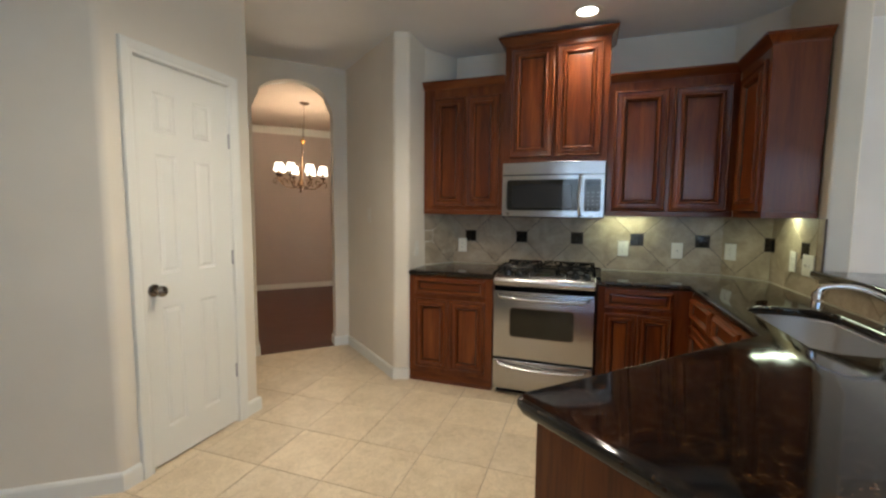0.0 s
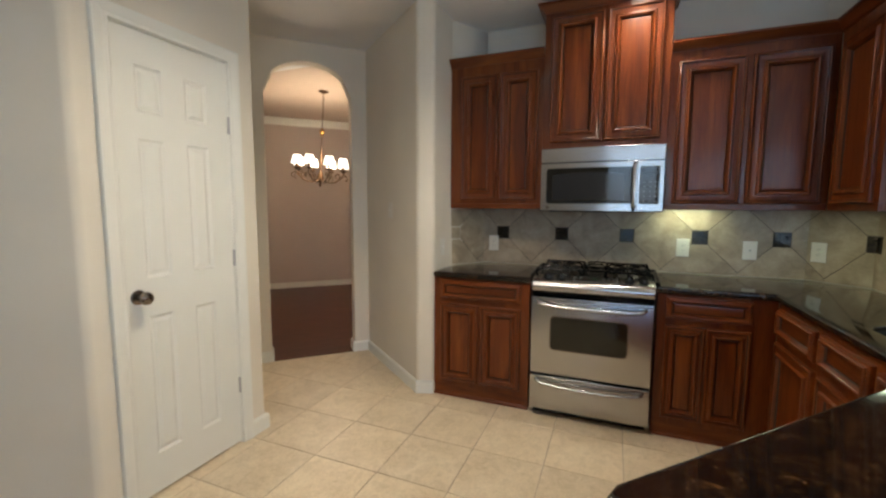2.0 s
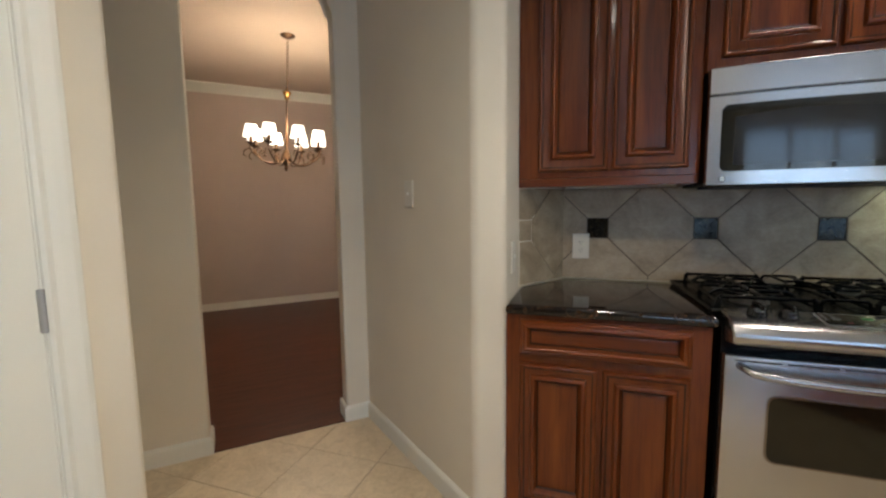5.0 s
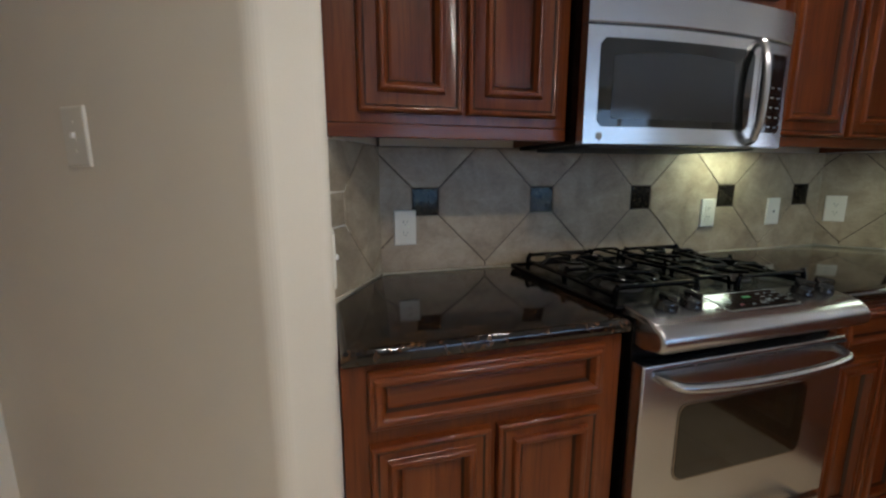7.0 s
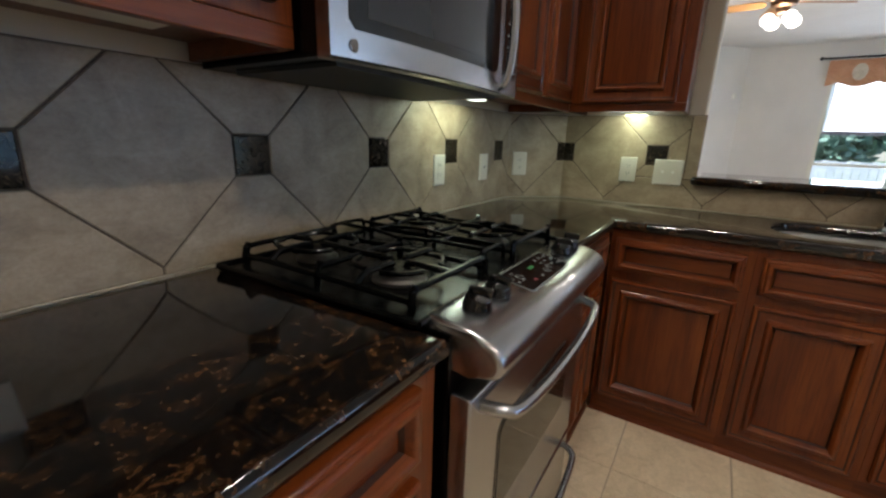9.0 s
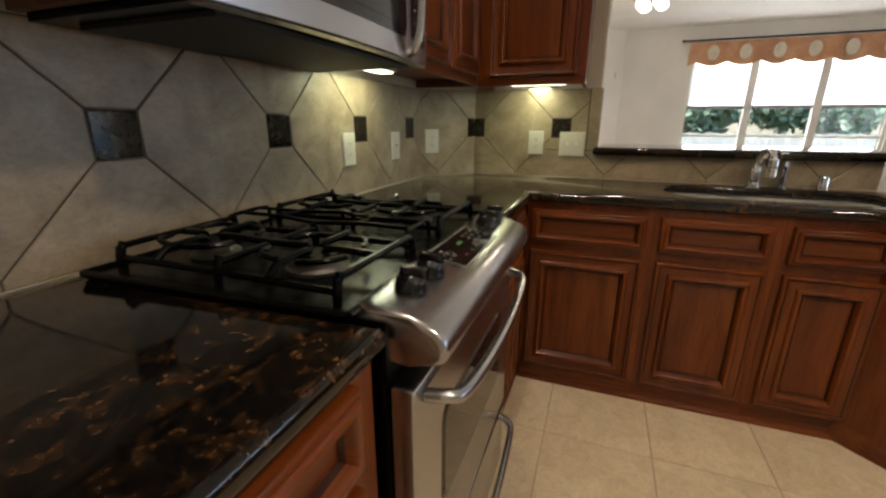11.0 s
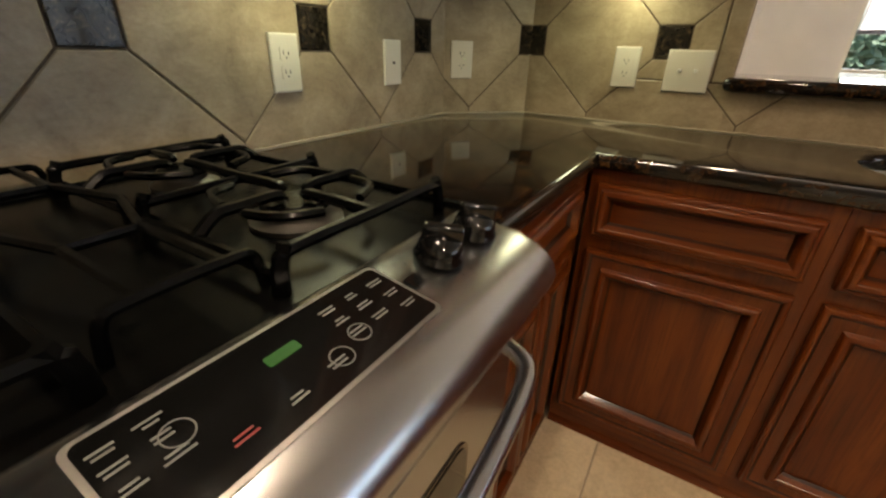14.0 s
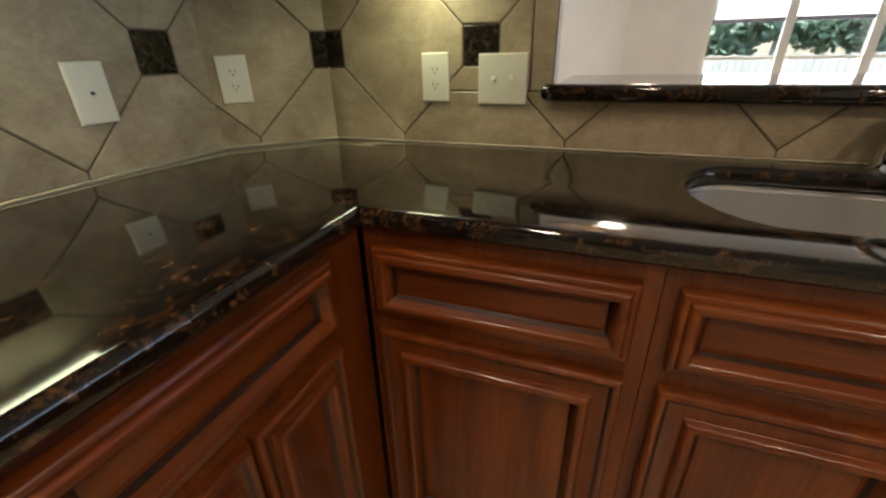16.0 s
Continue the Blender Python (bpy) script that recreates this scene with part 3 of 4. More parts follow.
FY = -0.630                         # face frames of the back run
FXR = 1.325                         # face frames of the sink run
G = "base cabinets"
base_unit("base_cabinet", pose(-0.698, FY, 0), 0.690, 0.55, [(0.054, 0.630)], [(0.054, 0.333), (0.351, 0.630)], "cherry-stained oak base cabinet with a drawer and two doors", G, rail=0.064)
base_unit("base_cabinet", pose(0.740, FY, 0), FXR - 0.740, 0.62, [(0.048, 0.470)], [(0.048, 0.252), (0.259, 0.470)], "cherry-stained oak base cabinet beside the range", G, rail=0.056)
for k, y in enumerate((-0.640, -1.142, -1.567)):
    wide = (0.502, 0.425, 0.351)[k]
    base_unit("base_cabinet", pose(FXR, y, 0, 0, 0, -90), wide, 0.54 if k == 0 else 0.03, [(0.024, wide - 0.027)], [(0.024, wide - 0.027)], "cherry-stained oak base cabinet under the sink counter", G, (0.100, 0.660, 0.700, 0.840), 0.072)

TIP = Vector((0.470, -2.672))
E1, E2 = Vector((0.69, 0.724)).normalized(), Vector((0.77, -0.64)).normalized()
bend = TIP + E1 * ((1.300 - TIP.x) / E1.x)
far_end = TIP + E2 * 1.05
inset = [TIP + (E1 + E2) * 0.05, bend + E2 * 0.05 + Vector((0, -0.02)), Vector((1.40, -2.05)), Vector((1.84, -2.3)), far_end + E1 * 0.05 - E2 * 0.05]
pen = thing("peninsula_cabinet", "cherry-stained oak peninsula base with a plain end panel", "cabinet")
part("body", prism([tuple(p) for p in inset], 0.09, 0.872), OAK, pen)
mid_in = sum(inset, Vector((0, 0))) / len(inset)
part("toe_board", prism([tuple(p + (mid_in - p).normalized() * 0.012) for p in inset], 0.0, 0.089), OAK_X, pen)


def countertop(name, points, hole, label, flat=()):
    """A granite top with an eased front edge; flat: corners that stay sharp."""
    t = thing(name, label, "countertop")
    out = bmesh.new()
    z0, z1, r = 0.874, 0.914, 0.016
    loops = [[Vector((x, y, 0)) for x, y in points]] + ([[Vector((x, y, 0)) for x, y in hole]] if hole else [])
    for sign, zz in ((1, z1), (-1, z0)):
        edges = []
        for loop in loops:
            vs = [out.verts.new((p.x, p.y, zz)) for p in loop]
            edges += [out.edges.new((vs[i], vs[(i + 1) % len(vs)])) for i in range(len(vs))]
        bmesh.ops.triangle_fill(out, use_beauty=True, edges=edges)
    out.verts.ensure_lookup_table()
    half = len(out.verts) // 2
    base = 0
    for loop in loops:
        n = len(loop)
        for i in range(n):
            a, b = base + i, base + (i + 1) % n
            out.faces.new((out.verts[a], out.verts[b], out.verts[half + b], out.verts[half + a]))
        base += n
    bmesh.ops.dissolve_limit(out, angle_limit=radians(1), verts=out.verts, edges=out.edges)
    bmesh.ops.recalc_face_normals(out, faces=out.faces)
    sharp = [e for e in out.edges if len(e.link_faces) == 2 and e.calc_face_angle(0) > radians(60) and abs(e.verts[0].co.z - e.verts[1].co.z) < 1e-4]
    bmesh.ops.bevel(out, geom=sharp, offset=r, segments=5, affect="EDGES", profile=0.5)
    part("slab", out, GRANITE, t, smooth=True)
    return t


CY = -0.652
countertop("countertop", [(-0.697, CY), (0.0, CY), (0.0, -0.002), (BR[0] + 0.003, -0.002), (BL[0] + 0.003, BL[1])], None, "polished black-brown granite counter beside the column")
SX0, SX1, SY0, SY1 = 1.42, 1.775, -1.97, -1.195
sink_hole = [((SX0 + SX1) / 2 + (SX1 - SX0) / 2 * math.cos(radians(180 - 15 * k)), SY1 - 0.12 + 0.12 * math.sin(radians(180 - 15 * k))) for k in range(13)] + [(SX1, SY0 + 0.05), (SX1 - 0.05, SY0), (SX0 + 0.05, SY0), (SX0, SY0 + 0.05)]
tip_round = [tuple(TIP + E1 * 0.05), tuple(TIP + (E1 + E2) * 0.0146), tuple(TIP + E2 * 0.05)]
top_r = [(0.736, CY), (1.300, CY), tuple(bend), *tip_round, tuple(far_end), (1.95, -2.75), (RW - 0.002, -2.2), (RW - 0.002, CR[1]), (CL[0] - 0.001, -0.002), (0.736, -0.002)]
countertop("countertop", top_r, sink_hole, "polished black-brown granite counter with an undermount sink")

bar_pts = [(RW - 0.045, -0.890), (RW - 0.034, -0.870), (RW - 0.004, -0.868), (RW - 0.004, JAMB - 0.004), (RW + 0.40, JAMB - 0.004), (RW + 0.40, -2.15), (RW - 0.045, -2.15)]
bar = thing("bar_ledge", "black-brown granite raised bar ledge on the low wall", "countertop")
bm = prism(bar_pts, 1.037, 1.077)
bmesh.ops.recalc_face_normals(bm, faces=bm.faces)
bmesh.ops.bevel(bm, geom=[e for e in bm.edges if abs(e.verts[0].co.z - e.verts[1].co.z) < 1e-4], offset=0.017, segments=5, affect="EDGES", profile=0.5)
part("slab", bm, GRANITE, bar, smooth=True)

# uppers
CORN = [(0, 0), (0.006, 0.0), (0.010, 0.010), (0.020, 0.020), (0.040, 0.042), (0.048, 0.046), (0.048, 0.060), (0, 0.060)]


def upper_unit(name, m, width, depth, z0, z1, doors, zd0, zd1, label, crown, crown_low=True, rail=0.076):
    c = thing(name, label, "cabinet", m, "wall cabinets")
    lift = 0.036 if crown_low else 0.0
    part("body", box(0, width, 0.0, depth, z0 + lift, z1, 0.002), OAK, c)
    if lift:
        part("bottom_rail", box(0, width, 0.0, 0.019, z0, z0 + lift - 0.001, 0.0015), OAK_X, c)
        part("side_rail", box(0, 0.018, 0.020, depth, z0, z0 + lift - 0.001), OAK_X, c)
        part("side_rail", box(width - 0.018, width, 0.020, depth, z0, z0 + lift - 0.001), OAK_X, c)
    for x0, x1 in doors:
        cabinet_door(c, x0, x1, zd0, zd1, rail)
    if crown:
        part("crown", profile_run(crown, [(o, z1 - 0.004 + u) for o, u in CORN]), OAK_X, c)
    return c


UY, UB = -0.318, 1.362
upper_unit("wall_cabinet", pose(-0.698, UY, 0), 0.696, 0.314, UB, 2.405, [(0.085, 0.365), (0.380, 0.655)], 1.425, 2.330, "cherry-stained oak wall cabinet with two panelled doors", [(0, 0), (0.694, 0)])
upper_unit("wall_cabinet", pose(0.0, -0.355, 0), 0.772, 0.351, 1.772, 2.672, [(0.045, 0.378), (0.394, 0.727)], 1.812, 2.640, "tall cherry-stained oak cabinet over the microwave", [(0, 0.34), (0, 0), (0.772, 0), (0.772, 0.34)], False)
upper_unit("wall_cabinet", pose(0.774, UY, 0), 1.60 - 0.774, 0.314, UB, 2.335, [(0.045, 0.400), (0.430, 0.790)], 1.400, 2.270, "cherry-stained oak wall cabinet over the corner counter", [(0, 0), (1.60 - 0.774, 0)])
upper_unit("wall_cabinet", pose(1.602, UY, 0, 0, 0, -90), 0.497, 0.268, UB, 2.335, [(0.060, 0.455)], 1.400, 2.270, "cherry-stained oak end wall cabinet with a plain side", [(0, 0), (0.497, 0), (0.497, 0.266)])


def strip_light(m, lit, label):
    s = thing("under_cabinet_lamp", label, "lamp", m, "under-cabinet lamps")
    part("housing", box(-0.15, 0.15, -0.04, 0.04, 0.006, 0.024, 0.003), PLATE, s)
    part("lens", box(-0.135, 0.135, -0.03, 0.03, 0.0, 0.0055, 0.002), STRIPLENS if lit else PLATE, s, "glowing lens" if lit else "")


strip_light(pose(0.95, -0.10, UB + 0.012), True, "lit white lamp strip under the wall cabinet")
strip_light(pose(1.785, -0.58, UB + 0.012, 0, 0, 90), True, "lit white lamp strip under the end wall cabinet")
strip_light(pose(-0.30, -0.215, UB + 0.012), False, "unlit white lamp strip under the wall cabinet")

# ---- range ----
rg = thing("range", "stainless slide-in gas range with black cooktop and oven drawer", "range", pose(0.004, 0, 0))
RWID = 0.728
part("body", box(0.006, RWID - 0.006, -0.645, -0.03, 0.045, 0.912), BLACK, rg, "black side body")
part("kick_plate", box(0.02, RWID - 0.02, -0.60, -0.10, 0.0, 0.045), BLACK, rg)
TRAY = [(-0.014, -0.598), (RWID + 0.020, -0.598), (RWID + 0.036, -0.046), (-0.036, -0.046)]
cooktop = part("cooktop", prism(TRAY, 0.9155, 0.924), BLACK, rg, "black enamel cooktop tray")
for (ax, ay), (bx, by) in zip(TRAY, TRAY[1:] + TRAY[:1]):
    lip = tube([(ax, ay, 0.926), (bx, by, 0.926)], 0.0065, 8)
    part("rim", lip, BLACK, cooktop, smooth=True)
panel_prof = [(-0.590, 0.932), (-0.600, 0.936), (-0.682, 0.922), (-0.708, 0.915), (-0.724, 0.906), (-0.736, 0.892), (-0.740, 0.876), (-0.736, 0.860), (-0.724, 0.849), (-0.680, 0.844), (-0.590, 0.844)]
bm = bmesh.new()
sides = [[bm.verts.new((x, y, z)) for y, z in panel_prof] for x in (0.012, RWID - 0.008)]
bm.faces.new(sides[0])
bm.faces.new(sides[1])
for j in range(len(panel_prof)):
    k = (j + 1) % len(panel_prof)
    bm.faces.new((sides[0][j], sides[1][j], sides[1][k], sides[0][k]))
bmesh.ops.bevel(bm, geom=[e for e in bm.edges if abs(e.verts[0].co.x - e.verts[1].co.x) < 1e-5], offset=0.011, segments=4, affect="EDGES", profile=0.5)
control = part("control_panel", bm, STEEL, rg, "brushed stainless control panel", smooth=True)
TILTED = math.degrees(math.atan2(0.014, 0.082))


def on_panel(x, y, lift=0.0):
    """A pose on the sloping control panel."""
    return pose(x, y, 0.936 + (y + 0.600) * 0.014 / 0.082 + lift, TILTED)


def place(bm, m):
    bmesh.ops.transform(bm, matrix=m, verts=bm.verts)
    return bm


def flat_plate(w, h, t, r=0.006):
    out = plate(round_rect(-w / 2, w / 2, -h / 2, h / 2, r), 0.0, t)
    return place(out, Matrix.Rotation(radians(-90), 4, "X") @ Matrix.Translation((0, -t, 0)))


for x in (0.102, 0.183, 0.582, 0.661):
    k = lathe([(0.0275, 0.0), (0.0290, 0.003), (0.0285, 0.006), (0.0262, 0.009), (0.0258, 0.013), (0.0240, 0.020), (0.0190, 0.0255), (0.0110, 0.0285), (0.0, 0.0295)], 32)
    box(-0.0065, 0.0065, -0.0225, 0.0225, 0.010, 0.041, 0.0055, k, 4)
    part("knob", place(k, on_panel(x, -0.643, 0.001) @ Matrix.Rotation(radians(35 if x > 0.4 else 20), 4, "Z")), GLOSSBLACK, control, "glossy black burner knob", smooth=True)
    marks = bmesh.new()
    for a in range(-210, 31, 22):
        place_at = on_panel(x + 0.042 * math.cos(radians(a)), -0.643 + 0.036 * math.sin(radians(a)), 0.0003)
        c = bmesh.ops.create_circle(marks, cap_ends=True, segments=8, radius=0.0016)["verts"]
        bmesh.ops.transform(marks, matrix=place_at, verts=c)
    part("dial_marks", marks, SLOT, control)
disp = part("display", place(flat_plate(0.246, 0.082, 0.0015, 0.006), on_panel(0.388, -0.647, 0.0002)), GLOSSBLACK, control, "black glass display panel")
part("display_frame", place(flat_plate(0.254, 0.090, 0.0008, 0.008), on_panel(0.388, -0.647, 0.0)), ALU, control)
part("clock", place(flat_plate(0.028, 0.010, 0.0019, 0.002), on_panel(0.384, -0.634, 0.0004)), GREEN, disp, "dim green lit clock")
for dx, dy in ((-0.082, 0.008), (0.050, -0.012), (0.022, -0.020)):
    ring_bm = tube([(dx + 0.0095 * math.cos(math.pi * i / 10), dy + 0.0095 * math.sin(math.pi * i / 10), 0.0019) for i in range(21)], 0.0006, 5)
    part("button_ring", place(ring_bm, on_panel(0.388, -0.647)), PRINT, disp)
prng = random.Random(3)
spots = [(-0.112, 0.024), (-0.112, 0.010), (-0.112, -0.006), (-0.088, 0.024), (-0.088, 0.010), (-0.088, -0.006), (-0.060, -0.024), (-0.022, -0.026), (0.016, -0.024), (0.050, 0.022), (0.050, 0.006), (0.050, -0.012), (0.078, 0.022), (0.078, 0.006), (0.078, -0.012), (0.108, 0.020), (0.108, 0.000), (0.108, -0.020)]
for k, (sx, sy) in enumerate(spots):
    for r in range(2):
        w = 0.009 + 0.009 * prng.random()
        bar_bm = box(sx - w / 2, sx + w / 2, sy - 0.0009 + r * 0.004, sy + 0.0009 + r * 0.004, 0.0018, 0.0020)
        part("print_bar", place(bar_bm, on_panel(0.388, -0.647)), REDPRINT if k == 6 else PRINT, disp)
part("lock_button", place(flat_plate(0.018, 0.018, 0.002, 0.002), on_panel(0.528, -0.650, 0.0002)), GLOSSBLACK, control)
part("badge", place(lathe([(0.009, 0), (0.009, 0.001), (0, 0.0012)], 20), on_panel(0.246, -0.672, 0.0002)), NICKEL, control)

odoor = part("oven_door", box(0.008, RWID - 0.008, -0.690, -0.646, 0.300, 0.803, 0.006, None, 3), STEEL, rg, "brushed stainless oven door", smooth=True)
rim = plate(round_rect(0.127, 0.588, 0.462, 0.686, 0.030), -0.6925, -0.686)
part("window_rim", rim, NICKEL, odoor)
part("oven_window", plate(round_rect(0.133, 0.582, 0.468, 0.680, 0.027), -0.694, -0.687), OVENGLASS, odoor, "smoked oven window")
vents = bmesh.new()
for k in range(5):
    x = 0.035 + k * 0.140
    box(x, x + 0.126, -0.6915, -0.685, 0.786, 0.791, 0, vents)
part("vent_slot", vents, SLOT, odoor)
part("oven_handle", tube(curve([(0.050, -0.688, 0.772), (0.062, -0.722, 0.770), (0.090, -0.742, 0.764), (0.20, -0.752, 0.758), (RWID / 2, -0.756, 0.756), (RWID - 0.20, -0.752, 0.758), (RWID - 0.090, -0.742, 0.764), (RWID - 0.062, -0.722, 0.770), (RWID - 0.050, -0.688, 0.772)]), 0.0125, 12), STEEL, odoor, "curved steel handle", smooth=True)
odraw = part("oven_drawer", box(0.008, RWID - 0.008, -0.690, -0.646, 0.058, 0.284, 0.006, None, 3), STEEL, rg, "brushed stainless warming drawer", smooth=True)
part("drawer_handle", tube(curve([(0.050, -0.688, 0.262), (0.066, -0.720, 0.257), (0.10, -0.734, 0.248), (0.24, -0.742, 0.240), (RWID / 2, -0.745, 0.238), (RWID - 0.24, -0.742, 0.240), (RWID - 0.10, -0.734, 0.248), (RWID - 0.066, -0.720, 0.257), (RWID - 0.050, -0.688, 0.262)]), 0.0105, 12), STEEL, odraw, "curved steel handle", smooth=True)

GT = 0.966
for bx in (0.150, 0.578):
    for by in (-0.165, -0.425):
        big = 1.15 if by < -0.3 else 0.95
        bwl = part("burner", lathe([(0.052 * big, 0.924), (0.052 * big, 0.930), (0.040 * big, 0.934), (0.034 * big, 0.938), (0.034 * big, 0.946)], 28, None, (bx, by, 0)), BURNER, cooktop, "dull aluminium burner base", smooth=True)
        part("burner_cap", lathe([(0.0385 * big, 0.946), (0.0385 * big, 0.950), (0.034 * big, 0.955), (0.0, 0.956)], 28, None, (bx, by, 0)), IRON, bwl, "black burner cap", smooth=True)


def grate(x0, x1, centres, label):
    out = bmesh.new()
    y0, y1, r = -0.560, -0.075, 0.0066
    # bowed outer rails rising from corner feet
    for ya, yb in ((y0, y0), (y1, y1)):
        tube(curve([(x0, ya, 0.926), (x0 + 0.004, ya, 0.955), (x0 + 0.020, ya, GT), ((x0 + x1) / 2, ya, GT), (x1 - 0.020, ya, GT), (x1 - 0.004, ya, 0.955), (x1, ya, 0.926)], 4), r, 6, out)
    for xa in (x0 + 0.006, x1 - 0.006):
        tube(curve([(xa, y0, 0.944), (xa, (y0 + y1) / 2, 0.946), (xa, y1, 0.944)], 3), r, 6, out)
        for yy in (y0, (y0 + y1) / 2, y1):
            tube(curve([(xa, yy, 0.924), (xa, yy, 0.950), (xa + (0.008 if xa < (x0 + x1) / 2 else -0.008), yy, GT + 0.008)], 3), 0.0072, 6, out)
    tube([(x0 + 0.006, (y0 + y1) / 2, GT - 0.004), (x1 - 0.006, (y0 + y1) / 2, GT - 0.004)], r, 6, out)
    for cx, cy in centres:
        for dx, dy in ((1, 0), (-1, 0), (0, 1), (0, -1)):
            ex = (x1 - 0.006 if dx > 0 else x0 + 0.006) if dx else cx
            ey = ((y0 + y1) / 2 if (dy > 0) == (cy < -0.29) else (y0 if dy < 0 else y1)) if dy else cy
            tube(curve([(ex, ey, 0.946 if dx else GT - 0.002), (cx + (ex - cx) * 0.8, cy + (ey - cy) * 0.8, GT - 0.001), (cx + (ex - cx) * 0.6, cy + (ey - cy) * 0.6, GT), (cx + dx * 0.028, cy + dy * 0.028, GT), (cx + dx * 0.020, cy + dy * 0.020, GT - 0.006)], 3), [r * 1.1] * 12 + [r * 0.7], 6, out)
        # bent diagonal fingers
        for sx, sy in ((1, 1), (-1, 1), (1, -1), (-1, -1)):
            tube(curve([(cx + sx * 0.085, cy + sy * 0.020, GT - 0.002), (cx + sx * 0.072, cy + sy * 0.065, GT), (cx + sx * 0.030, cy + sy * 0.085, GT - 0.002)], 3), r * 0.9, 6, out)
    part("grate", out, IRON, cooktop, label, smooth=True)


grate(0.012, 0.296, [(0.150, -0.165), (0.150, -0.425)], "black cast iron grate")
grate(0.440, 0.718, [(0.578, -0.165), (0.578, -0.425)], "black cast iron grate")
mid = bmesh.new()
hexa = [(0.315, -0.29), (0.345, -0.40), (0.410, -0.40), (0.440, -0.29), (0.410, -0.18), (0.345, -0.18), (0.315, -0.29)]
tube([(x, y, GT) for x, y in hexa], 0.0055, 6, mid)
for y in (-0.535, -0.045):
    tube(curve([(0.312, y, 0.926), (0.318, y, GT - 0.006), (0.340, y, GT), (0.416, y, GT), (0.438, y, GT - 0.006), (0.444, y, 0.926)], 4), 0.0055, 6, mid)
for x in (0.345, 0.410):
    tube([(x, -0.535, GT), (x, -0.40, GT)], 0.0055, 6, mid)
    tube([(x, -0.18, GT), (x, -0.045, GT)], 0.0055, 6, mid)
for x in (0.315, 0.44):
    tube([(x, -0.29, GT), (x, -0.29, 0.924)], 0.0055, 6, mid)
part("grate", mid, IRON, cooktop, "black cast iron centre grate", smooth=True)

# ---- microwave ----
mw = thing("microwave", "stainless over-the-range microwave under the tall cabinet", "microwave", pose(0.004, 0, 0))
MZ0, MZ1, MWD = 1.347, 1.768, 0.757
part("body", box(0.002, MWD - 0.002, -0.370, -0.004, MZ0 + 0.004, MZ1), BLACK, mw, "black microwave body")


def bow(x):
    return -0.378 - 0.030 * (1 - ((x - MWD / 2) / (MWD / 2)) ** 2)


def bowed(x0, x1, low, high, front, back, n=24, soft=0.0):
    """A plate that follows the bowed front; low and high are heights, or functions of x."""
    out = bmesh.new()
    lo = low if callable(low) else (lambda x: low)
    hi = high if callable(high) else (lambda x: high)
    cols = []
    for k in range(n + 1):
        x = x0 + (x1 - x0) * k / n
        a, b, y = lo(x), hi(x), bow(x)
        cols.append([out.verts.new((x, y - front, a + soft)), out.verts.new((x, y - front, b - soft)), out.verts.new((x, y - front + soft, b)), out.verts.new((x, y - back, b)), out.verts.new((x, y - back, a)), out.verts.new((x, y - front + soft, a))])
    for p, q in zip(cols, cols[1:]):
        for j in range(6):
            out.faces.new((p[j], p[(j + 1) % 6], q[(j + 1) % 6], q[j]))
    out.faces.new(cols[0])
    out.faces.new(cols[-1])
    return out


def rounded(x0, x1, z, r, sign):
    def f(x):
        d = min(x - x0, x1 - x)
        return z - sign * (0 if d >= r else r - math.sqrt(max(0.0, r * r - (r - d) ** 2)))
    return f


part("vent_panel", bowed(0.0, MWD, 1.672, MZ1, 0.022, -0.01, 24, 0.004), STEEL, mw, "stainless top grille panel", smooth=True)
mdoor = part("microwave_door", bowed(0.0, 0.604, MZ0, 1.669, 0.022, -0.01, 24, 0.004), STEEL, mw, "stainless microwave door", smooth=True)
part("door_glass", bowed(0.038, 0.580, rounded(0.038, 0.580, 1.398, 0.016, -1), rounded(0.038, 0.580, 1.634, 0.016, 1), 0.0235, 0.015, 40), DARKGLASS, mdoor, "dark glass door front", smooth=True)
part("screen", bowed(0.078, 0.530, 1.420, lambda x: 1.588 + 0.016 * (1 - ((x - 0.304) / 0.226) ** 2), 0.0243, 0.020, 30), MESHGLASS, mdoor, "grey perforated screen", smooth=True)
ctl = part("keypad_panel", bowed(0.607, MWD, MZ0, 1.669, 0.022, -0.01, 8, 0.004), STEEL, mw, "stainless keypad panel", smooth=True)
part("keypad", bowed(0.618, 0.735, rounded(0.618, 0.735, 1.395, 0.010, -1), rounded(0.618, 0.735, 1.634, 0.010, 1), 0.0235, 0.015, 16), DARKGLASS, ctl, "black glass keypad", smooth=True)
for r in range(5):
    for q in range(3):
        x, z = 0.634 + q * 0.033, 1.412 + r * 0.030
        part("key", box(x, x + 0.020, bow(x + 0.01) - 0.0240, bow(x + 0.01) - 0.0232, z, z + 0.004), PRINT, ctl)
part("clock_window", bowed(0.632, 0.722, 1.590, 1.618, 0.0241, 0.020, 8), MESHGLASS, ctl)
hx = 0.590
part("microwave_handle", tube(curve([(hx, bow(hx) - 0.02, 1.660), (hx - 0.001, bow(hx) - 0.040, 1.650), (hx - 0.004, bow(hx) - 0.056, 1.60), (hx - 0.005, bow(hx) - 0.062, 1.51), (hx - 0.004, bow(hx) - 0.056, 1.42), (hx - 0.001, bow(hx) - 0.040, 1.372), (hx, bow(hx) - 0.02, 1.362)]), 0.0115, 10, None, 1.0), STEEL, mdoor, "bowed steel handle", smooth=True)
part("badge", lathe([(0.011, 0.0), (0.011, 0.0015), (0.009, 0.002), (0, 0.002)], 20, None, (0.048, bow(0.048) - 0.0215, 1.372), "y"), NICKEL, mdoor)
under = box(0.05, 0.70, -0.36, -0.05, MZ0 - 0.004, MZ0 + 0.006)
